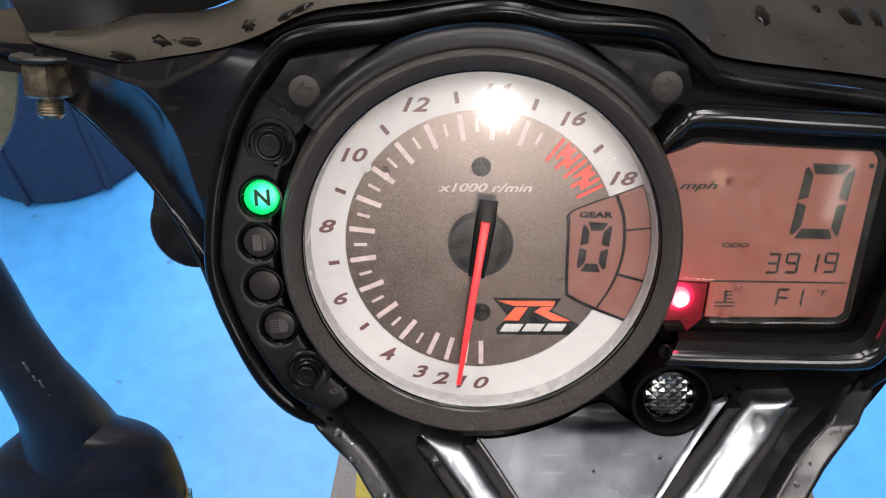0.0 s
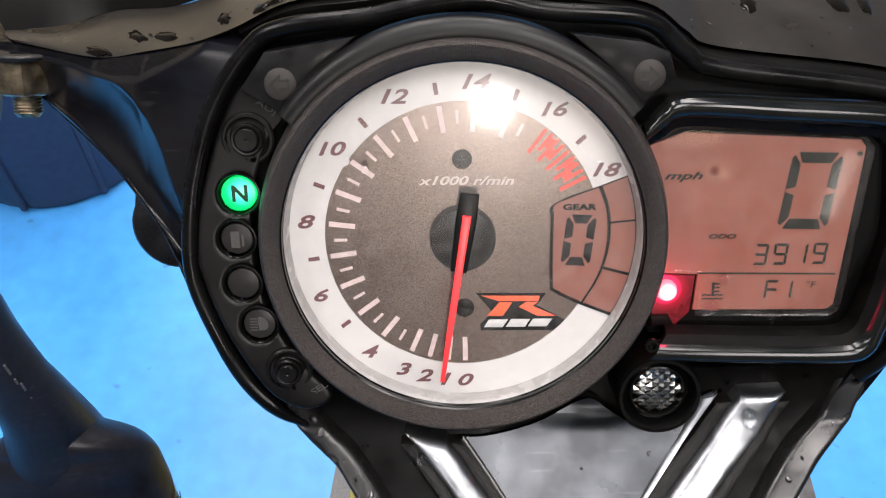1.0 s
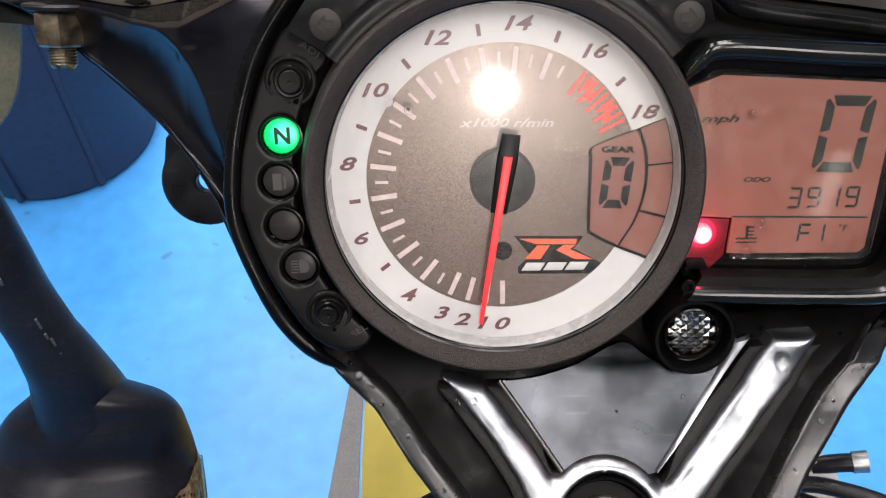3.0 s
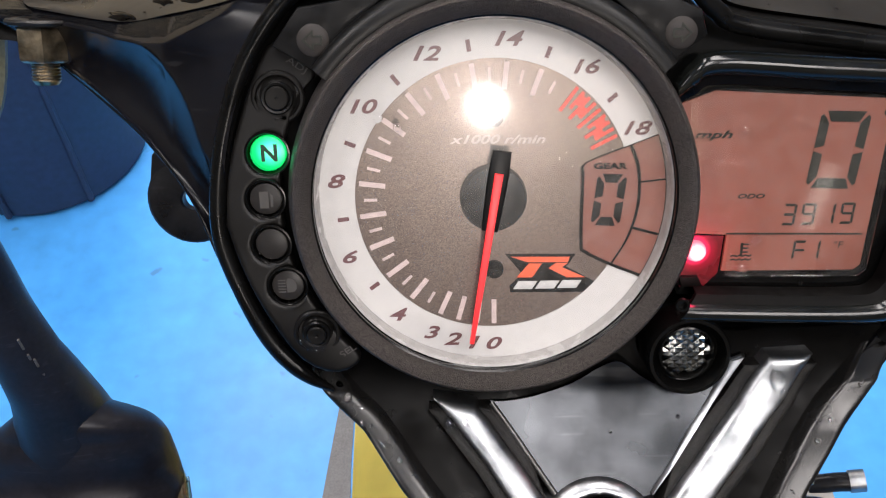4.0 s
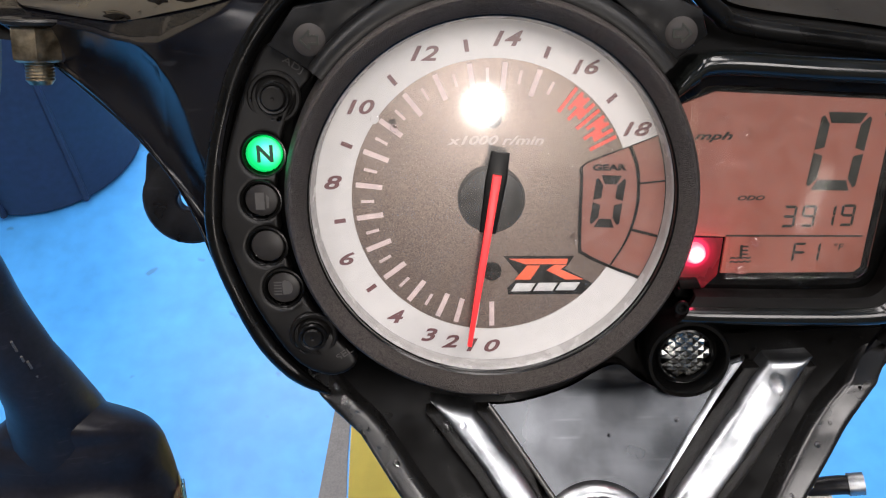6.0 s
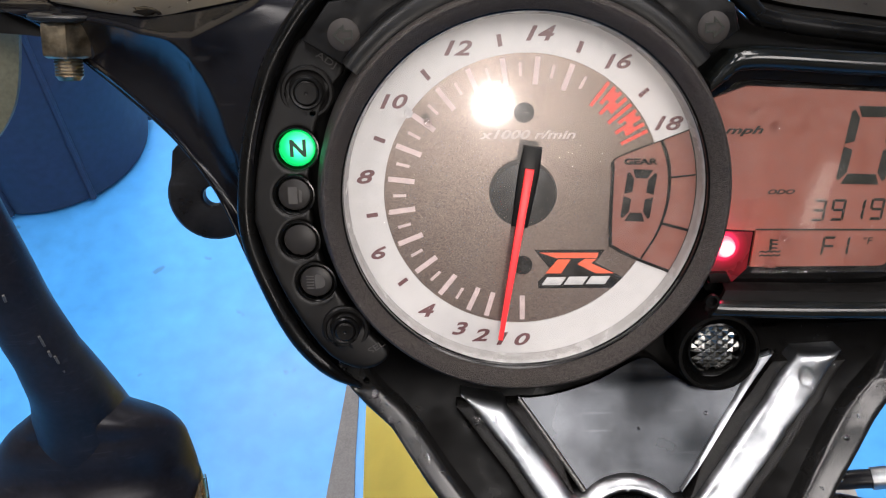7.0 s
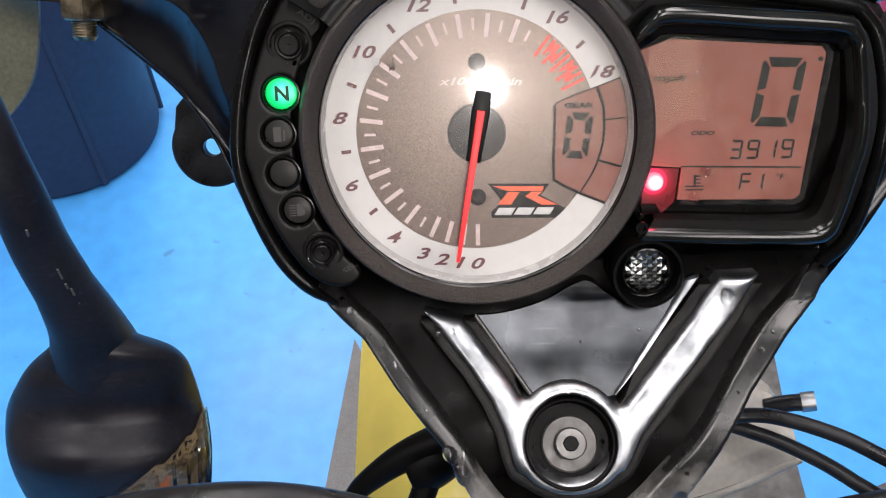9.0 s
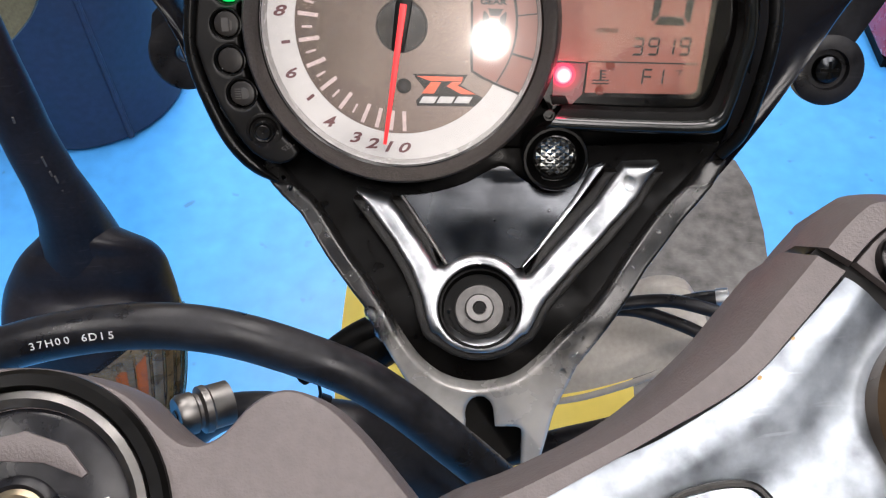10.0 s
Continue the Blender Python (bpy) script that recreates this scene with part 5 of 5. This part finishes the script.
single("brake_hose", tube([(60, -138, -42), (95, -128, -31), (115, -130, -24), (132, -135, -16), (146, -141, -7), (160, -150, 4), (166, -175, 12)], 3.0, 14), RUBBER, "thin black brake hose", "hose", (115, -130, -24), m=sized(0.965, -0.6, 2.1, 8.8))
loom = single("cable_loom", tube([(40, -180, 10), (65, -168, 16), (87, -161, 17), (102, -154, 16), (120, -145, 17), (136, -139, 20), (160, -130, 26), (190, -125, 30)], 5.4, 16), RUBBER, "thick black taped cable loom", "cable", (87, -161, 17), m=NEAR_FIT)
part("metal_ring", lathe([(5.6, -1.2), (6.4, -1.2), (6.4, 1.2), (5.6, 1.2)], 79, -164, 17, n=28, tilt=Matrix.Rotation(radians(80), 3, "Y") @ Matrix.Rotation(radians(20), 3, "X")), CHROME, loom, "bright metal ring")
single("connector", put(box(14, 12, 12, 1.5), Matrix.Translation((154, -141, 8)) @ Matrix.Rotation(0.5, 4, "Z")), GREYD, "grey cable connector block", "connector", (154, -141, 8))
lever = thing("clutch_bracket", "black plastic bracket with a curved arm", "bracket", (-25, -152, -40), m=sized(0.96, -0.7, 2.4, 10.0))
part("arm", tube([(-57, -179, -56), (-50, -171, -56), (-35, -159, -56), (-20, -152, -57), (-2, -147, -58)], lambda t: 3.6 + 6 * t, 14), BLACK, lever)
part("housing", tube([(-28, -166, -57), (-26, -165, -57), (-14, -158, -57), (-4, -152, -58)], lambda t: 7 + 4.5 * math.sin(math.pi * t), 18), BLACK, lever, "rounded black lever housing")
part("foot", tube([(-18, -158, -57), (-21, -168, -52), (-27, -182, -46)], 6, 12), BLACK, lever)

# grey duct behind the right arm
duct = thing("air_duct", "light grey plastic duct with a folded edge", "duct", (115, -150, -56), m=sized(0.955, -0.8, 2.7, 11.3))
part("body", loft([(70, -148, -66), (95, -140, -66), (116, -129, -65), (131, -128, -60), (138, -136, -54)], [(60, -186, -50), (84, -179, -46), (105, -172, -45), (125, -163, -45), (142, -153, -45)], [(0, -6), (0.05, 0), (0.5, 3), (0.95, 2), (1, -4)], 3, 6), GREYP, duct)
part("lip", tube([(60, -187, -48), (84, -180, -44), (112, -169, -43), (142, -154, -43)], 1.6, 10), GREYP, duct)
part("plug", tube([(130, -136, -58), (139, -133, -55), (144.5, -132, -53.5)], 3.8, 16, steps=3), RUBBER, duct)
part("plug_cap", tube([(144, -132, -53.7), (149.5, -130.8, -52.4)], 4.5, 12, steps=0), CHROME, duct, "bright knurled cap")

# ---- top yoke and switch ----
YOKE = Matrix.Translation((-54.6, -39.6, 186.5)) @ Matrix(((1, 0, 0), (0, 0.829, 0.559), (0, -0.559, 0.829))).to_4x4()
yoke = thing("top_yoke", "brown-grey cast alloy top yoke with polished inlay", "yoke", (-54.6, -39.6, 186.5), m=NEAR_FIT)
WING = [(-140, -6), (-100, -3), (-75, -0.5), (-60, 0.4), (-50, -1), (-41, -4.4), (-35, -9.5), (-30, -13.2), (-26, -13.6), (-22, -11.5), (-17, -6.0), (-11, -3.4), (-4, -5.4), (4, -12), (18, -28), (40, -50), (40, -90), (-140, -90)]
part("wing", put(tri_cap(prism([(u + 54.6, v) for u, v in smooth_path(WING[:-2], 4)] + [(u + 54.6, v) for u, v in [tuple(p) for p in WING[-2:]]], 0, -16, 1.6)), YOKE), CAST, yoke)
RW = Matrix.Translation((54.6, 0, -15))
BARO = [(-4, -40, -2), (18, -25, -1), (34, -18.6, 0), (56, -7.4, 0), (74, 8, 0), (83, 18, 0), (92.2, 28.4, 0)]
BARI = [(8, -50, 0), (26, -32, 0), (41, -23, 0.5), (60, -12.6, 0.5), (80, -1.5, 0.5), (91.5, 9.8, 0.5), (102.4, 22.0, 0.5)]
part("rail", put(loft(BARO, BARI, [(0, -18), (0.01, -7), (0.42, 1.4), (0.93, 1.4), (1, -2)], 12, 6), YOKE @ RW), CAST, yoke)
EDGE_P = [(8, -48), (38.6, -23.8), (61.8, -12.9), (76.3, -4.6), (84.1, 1.2), (94, 11.4), (99.5, 17), (102.8, 20.4)]
FACE_OUT = [(p[0] - 1.5, p[1] + 1.5, 0.6) for p in EDGE_P]
FACE_IN = [(60, -75, -4), (68, -58, -3), (84, -48, -3), (96, -40, -3), (106, -30, -3), (114, -18, -3), (120, -4, -2), (124, 4, -2)]
part("polished_inlay", put(loft(FACE_OUT, FACE_IN, [(0, -1.5), (0.03, 0.3), (0.1, 1.2), (0.22, 1.0), (0.38, -0.6), (0.55, -0.8), (0.75, 0.8), (1, 0)], 6, 8), YOKE @ RW), POLISH, yoke, "mirror-polished alloy face")
part("fork_cap", put(lathe([(20, -8), (20, 3.5), (18.8, 4.6), (16.4, 4.2), (15.6, 0), (12, -2), (0, -2)], 124.8, -6.0, n=64), YOKE @ RW), mat("brass_brown_anodised", (0.07, 0.045, 0.025), 0.3, 0.8), yoke, "brass-brown fork cap")
pocket = smooth_path([(44, -40), (61.4, -24.6), (70, -20.6), (78.6, -19.6), (82.6, -21.6), (83.8, -25), (80, -34), (60, -52), (44, -40)], 5)[:-1]
ring_in = inset(pocket, 1.6)
bm = bmesh.new()
grid(bm, [[(*p, -3) for p in pocket], [(*p, 1.9) for p in pocket], [(*p, 2.3) for p in inset(pocket, 0.5)], [(*p, 2.2) for p in inset(pocket, 1.2)], [(*p, -2) for p in ring_in]], close_v=True)
part("pocket_rim", put(bm, YOKE @ RW), DULL, yoke, "dark rim of a recessed pocket")
part("pocket_floor", put(tri_cap(prism(ring_in, 0.9, -4)), YOKE @ RW), POLISH, yoke, "mirror-polished alloy face")
# the clamp block past the seam
part("clamp_block", put(loft([(95, 29.8, 0), (98.8, 34.2, 0), (102.6, 38.2, 0), (106, 41, 0), (116, 41.5, 0), (130, 39, 0)], [(103.8, 24, 0.5), (108, 28.5, 0.5), (112, 31.5, 0.5), (116, 32, 0.5), (124, 32, 0.5), (136, 30, 0.5)],
                                 [(0, -18), (0.01, -7), (0.42, 1.4), (0.93, 1.4), (1, -2)], 12, 6), YOKE @ RW), CAST, yoke)
part("clamp_face", put(tri_cap(prism([(104.2, 24.4), (108.4, 29), (112, 32), (124, 32.4), (134, 30), (134, 6), (118, 12), (110.8, 18.8)], 1.3, -8, 0.8)), YOKE @ RW), CAST, yoke)
part("clamp_bolt", put(lathe([(0, 5.6), (4.6, 5.4), (6.2, 4.2), (6.4, 1)], 114.5, 24.5, n=32), YOKE @ RW), GLOSS, yoke, "gloss black clamp bolt")
part("seam", put(prism([(94.5, 25.2), (100, 17), (113, 10), (116, 18), (106, 28), (97.5, 28)], -1.5, -7), YOKE @ RW), BLACK, yoke)
# small brass-brown spots on the edge of the polished face
BRASS_SPOT = mat("brass_brown_tint", (0.3, 0.18, 0.06), 0.5, 0.3, vary=0.4, stain=500)
for (u, v, w), r in (((83.0, -47.1, 174.65), 0.6), ((90.4, -40.5, 170.05), 0.5)):
    part("brass_spot", put(lathe([(0, 0.08), (r * 0.7, 0.06), (r, 0)], n=10), Matrix.Translation((u, v, w)) @ YOKE.to_3x3().to_4x4()), BRASS_SPOT, yoke, "small brass-brown spot")
switch = thing("ignition_switch", "round black ignition switch with bright ring", "switch", (-58, -62, 200), m=NEAR_FIT)
CEN = (0 - 4.0, -28.5)
part("collar", put(lathe([(28.5, -4), (28.5, 1.2), (27.6, 2.2), (25.4, 2.4), (24.6, 1.0), (24.6, -3)], *CEN, n=64), YOKE), BLACK, switch)
part("ring", put(lathe([(24.4, -3), (24.4, 1.6), (23.0, 2.4), (21.4, 1.2), (21.2, -3)], *CEN, n=64), YOKE), RING, switch, "bright worn ring")
part("face", put(lathe([(21.2, 0), (20, 0.8), (9, 0.8), (8.6, 1.6), (7.4, 2.2), (6.4, 1.4), (6.2, -4), (0, -4)], *CEN, n=48), YOKE), RUBBER, switch)
part("key_socket", put(lathe([(6.6, -3), (6.6, 1.8), (5.6, 2.4), (3.2, 1.6), (0, 1.4)], *CEN, n=32), YOKE), STEEL, switch)
part("tab", put(tri_cap(prism([(CEN[0] + u, CEN[1] + v) for u, v in ((-13, 9), (-8, 15), (0, 17), (8, 14.5), (12.5, 9.5), (11.5, 8.6), (4, 11.2), (-4, 11.4), (-10, 8))], 1.6, 0.6, 0.3)), YOKE), CAST, switch, "worn brown-grey tab")
part("letter", put(letters("N", 3.6, CEN[0] + 15.5, CEN[1] + 3.0, 0.8, -70, 0, 1.1), YOKE), PRINT, switch, "white letter")
pinch = thing("pinch_bolt", "dull steel pinch bolt in the yoke's clamp", "bolt", (-35, -56, 172), m=NEAR_FIT)
A, B = Vector((-38.0, -58.6, 173.0)), Vector((-28.5, -58.9, 166.0))
steps_ = [(0, 0.1), (0.005, 4.0), (0.08, 4.6), (0.32, 4.6), (0.36, 4.0), (0.42, 4.0), (0.46, 5.2), (0.58, 5.3), (0.62, 4.9), (1.0, 4.9)]
part("head", tube([tuple(A + (B - A) * t) for t, r in steps_], lambda t: steps_[round(t * (len(steps_) - 1))][1], 28, steps=0), RING, pinch, "dull steel bolt head with a collar")
part("socket", tube([tuple(A + (A - B) * 0.02), tuple(A + (B - A) * 0.06)], 1.7, 6, steps=0), BLACK, pinch)

# black cylinder added behind the tail so that the slot stays dark
part("slot_backing", tube([(30, -150, 24), (32, -158, 4), (34, -175, -40)], 21, 24, steps=0), BLACK, yoke, "black cylinder added to darken the slot")

# ---- water drops ----
def drop(u, v, w, r, h=0.45, tilt=None, stretch=1.0, turn=0.0):
    bm = bmesh.new()
    n, rings = 14, 5
    rows = []
    for k in range(rings + 1):
        a = math.pi / 2 * k / rings
        rows.append([((math.cos(a) * math.cos(b) * r * (1 + 0.12 * math.sin(2 * b + u))), math.cos(a) * math.sin(b) * r * stretch * (1 + 0.1 * math.cos(3 * b + v)), math.sin(a) * r * h) for b in (2 * math.pi * j / n for j in range(n))])
    grid(bm, rows, close_v=True)
    bmesh.ops.remove_doubles(bm, verts=bm.verts, dist=1e-4)
    put(bm, Matrix.Translation((u, v, w)) @ (tilt or Matrix.Identity(3)).to_4x4() @ Matrix.Rotation(turn, 4, "Z"))
    return single("water_drop", bm, WATER, "small clear water drop on the wet surface", "water drop", (u, v, w), "water drops")


for u, v, r in ((86.5, -57.5, 2.6), (-14, -67.5, 1.6), (-9, -67.2, 1.1), (88, -61, 0.6), (95, -55, 0.7)):
    drop(u, v, soft_slope(v) + 1.7, r, 0.6, LEAN, 1.2)
for u, v, r in ((56, -68.6, 0.7), (35, -72, 0.5)):
    drop(u, v, soft_slope(v) - 2.0, r, 0.5, LEAN)
for u, v, w, r in ((-11, -101, 33.5, 2.2), (-7, -107, 36.3, 2.6), (93, -83.5, 19.8, 1.1), (65, -117, 37.6, 1.5), (-40, -66, 11, 0.8), (-24, -84, 20.3, 0.7), (-19, -89.5, 24.5, 0.9)):
    drop(u, v, w, r, 0.5, LEAN, 1.5, 0.5)
arm_random = random.Random(11)
for line in ([(-52, -57), (-43, -65), (-31, -78), (-17, -93), (-5, -109)], [(118, -57), (104, -70), (88, -87), (74, -105), (63, -121)]):
    for p in smooth_path(line, 3)[1:]:
        if arm_random.random() < 0.75:
            u, v = p[0] + (1.5 if p[0] < 30 else -1.5) + arm_random.uniform(-1, 1), p[1] + 1.0 + arm_random.uniform(-1, 1)
            drop(u, v, soft_slope(v) - 0.3 - 0.75 * max(0, v + 60), arm_random.uniform(0.5, 1.5), 0.45, LEAN, arm_random.uniform(1.0, 2.0), arm_random.uniform(0, 1))
for u, v, w, r in ((-32.2, 24.6, 5.0, 1.3), (-27, 22, 5.0, 1.2), (24, -12, 5.1, 0.7), (-40, -7, 4.6, 0.9), (-39.6, -9.4, 4.6, 0.6), (38, 18, 4.7, 1.0)):
    drop(u, v, w, r, 0.4)
for u, v, r in ((72, 18.4, 1.3), (66, 22.8, 0.7), (77.5, -14.4, 1.6), (74, -23.4, 1.8), (92, -28, 0.8)):
    drop(u, v, 0.6, r, 0.45)

for u, v, w, r in BEADS:
    drop(u, v, w, r, 0.6, None, 1.3, math.atan2(v, u))

bead_random = random.Random(23)
for k in range(16):
    a = radians(180 + k * 13 + bead_random.uniform(-5, 5))
    p = Vector(BOSS) + LEAN @ Vector((11.6 * math.cos(a), 11.6 * math.sin(a), -6.2))
    drop(p.x, p.y, p.z, bead_random.uniform(0.4, 0.9), 0.6, LEAN, 1.4, a)
for _ in range(16):
    drop(bead_random.uniform(72, 116), bead_random.uniform(-57, -45), -4.0, bead_random.uniform(0.35, 0.9), 0.5)
for _ in range(26):
    p = on_shelf(bead_random.choice((bead_random.uniform(8, 30), bead_random.uniform(60, 76))), bead_random.uniform(0.06, 0.5))
    drop(p[0], p[1], p[2] + 0.1, bead_random.uniform(0.35, 0.8), 0.6, Matrix.Rotation(radians(-68), 3, "X"))

# ---- on the floor, in world metres ----
def world_part(name, bm, material, parent, label=""):
    ob = new(name, mesh_of(name, bm, material, None))
    ob.parent = parent
    return tagged(ob, label)


def floor_thing(name, label, category, x, y, z=0.0, turn=0.0):
    ob = tagged(new(name), label, category)
    ob.matrix_world = pose(x, y, z, 0, 0, turn)
    return ob


drum = floor_thing("plastic_drum", "tall navy blue plastic drum standing on the floor", "drum", -0.735, 1.062)
world_part("drum_body", lathe([(0, 0), (0.165, 0), (0.178, 0.008), (0.183, 0.03), (0.186, 0.3), (0.188, 0.62), (0.175, 0.66), (0, 0.67)], n=64), BARREL, drum)
for a in (-52, -96, -130, 20, 120):
    world_part("seam", tube([(0.1845 * math.cos(radians(a)), 0.1845 * math.sin(radians(a)), z) for z in (0.012, 0.3, 0.62)], 0.006, 8), BARREL, drum)
cab = floor_thing("tool_cabinet", "red enamelled steel tool cabinet on the floor", "cabinet", 1.02, 1.33)
world_part("cabinet_body", put(box(0.42, 0.42, 0.34, 0.02), Matrix.Translation((0, 0, 0.19))), REDP, cab)
world_part("plinth", put(box(0.4, 0.4, 0.02), Matrix.Translation((0, 0, 0.01))), BLACK, cab)
mat_ = [(-0.02, -0.5), (0.46, -0.5), (0.478, 0.36), (0.508, 0.7), (0.507, 0.8), (0.49, 0.865), (0.445, 0.895), (0.36, 0.91), (0.02, 0.74), (-0.02, 0.6)]
setting("floor_mat", tri_cap(prism(mat_, 0.006, 0.0)), MATR, "dusty grey rubber mat lying on the floor", "mat", kind="")
setting("floor_strip", tri_cap(prism([(-0.196, 0.2), (-0.179, 0.34), (-0.153, 0.57), (-0.139, 0.54), (-0.141, 0.4), (-0.137, 0.2)], 0.004, 0.0)), GREYD, "narrow grey strip lying on the floor", "strip", kind="")

board = floor_thing("storage_box", "pale grey-green plastic box on the floor", "box", -0.72, 1.72, 0, 8)
world_part("box_body", put(box(0.55, 0.36, 0.16, 0.015), Matrix.Translation((0, 0, 0.08))), mat("pale_green_plastic", (0.36, 0.42, 0.37), 0.5, vary=0.1), board)
world_part("lid", put(box(0.57, 0.38, 0.02, 0.006), Matrix.Translation((0, 0, 0.171))), mat("pale_green_lid", (0.4, 0.46, 0.41), 0.5, vary=0.1), board)

# ---- front mudguard and wheel under the dash ----
wheel = floor_thing("front_wheel", "motorcycle front wheel under a yellow mudguard", "wheel", 0.034, 0.12)
world_part("tyre", put(lathe([(0.225, -0.05), (0.27, -0.056), (0.293, -0.035), (0.3, 0), (0.293, 0.035), (0.27, 0.056), (0.225, 0.05), (0.22, 0), (0.225, -0.05)], n=72), pose(0, 0, 0.3, 0, 90, 0)), RUBBER, wheel)
world_part("rim", put(lathe([(0.215, -0.045), (0.226, -0.05), (0.226, 0.05), (0.215, 0.045), (0.205, 0), (0.215, -0.045)], n=72), pose(0, 0, 0.3, 0, 90, 0)), BLACK, wheel)
for k in range(3):
    world_part("spoke", put(box(0.03, 0.42, 0.05, 0.006), pose(0, 0, 0.3, 60 * k, 0, 0)), BLACK, wheel)
for sx in (-0.1, 0.1):
    world_part("fork_leg", tube([(sx, 0, 0.3), (sx, -0.2, 0.75)], 0.027, 20, steps=0), SMOKE, wheel)
rows = []
for k in range(25):
    a = radians(150 - 85 * k / 24)
    half = 0.11 * min(1.0, math.sqrt(max(0.0, k / 3.5))) if k < 4 else 0.11
    rows.append([Vector((x * half, 0.335 * math.cos(a), 0.3 + 0.335 * math.sin(a) - 0.05 * abs(x) ** 2.2)) for x in (j / 8 for j in range(-8, 9))])
bm = bmesh.new()
grid(bm, list(reversed(rows)))
bmesh.ops.solidify(bm, geom=bm.faces[:], thickness=0.004)
world_part("mudguard", bm, YELLOW, wheel, "yellow painted mudguard")

# ---- lamps ----
for eye, sx, sy, watts, colour in WALL_LAMPS:
    back = (eye - dash(90, 0, 0)).normalized()
    f = tagged(new("wall_lamp"), "small lamp on the workshop's rear wall", "lamp", "wall lamps")
    f.matrix_world = look(eye + back * 0.03, dash(90, 0, 0))
    world_part("casing", box(sx + 0.04, sx + 0.04, 0.04, 0.008), WALL, f)
    world_part("arm", put(box(0.02, 0.02, 0.12), Matrix.Translation((0, 0, 0.06))), WALL, f)
for sx, sy in STRIPS:
    f = floor_thing("strip_light", "long white ceiling strip light", "ceiling light", sx, sy, 3.1)
    tagged(f, group="ceiling strip lights")
    world_part("casing", put(box(0.28, 1.56, 0.06, 0.01), Matrix.Translation((0, 0, -0.03))), WALL, f)
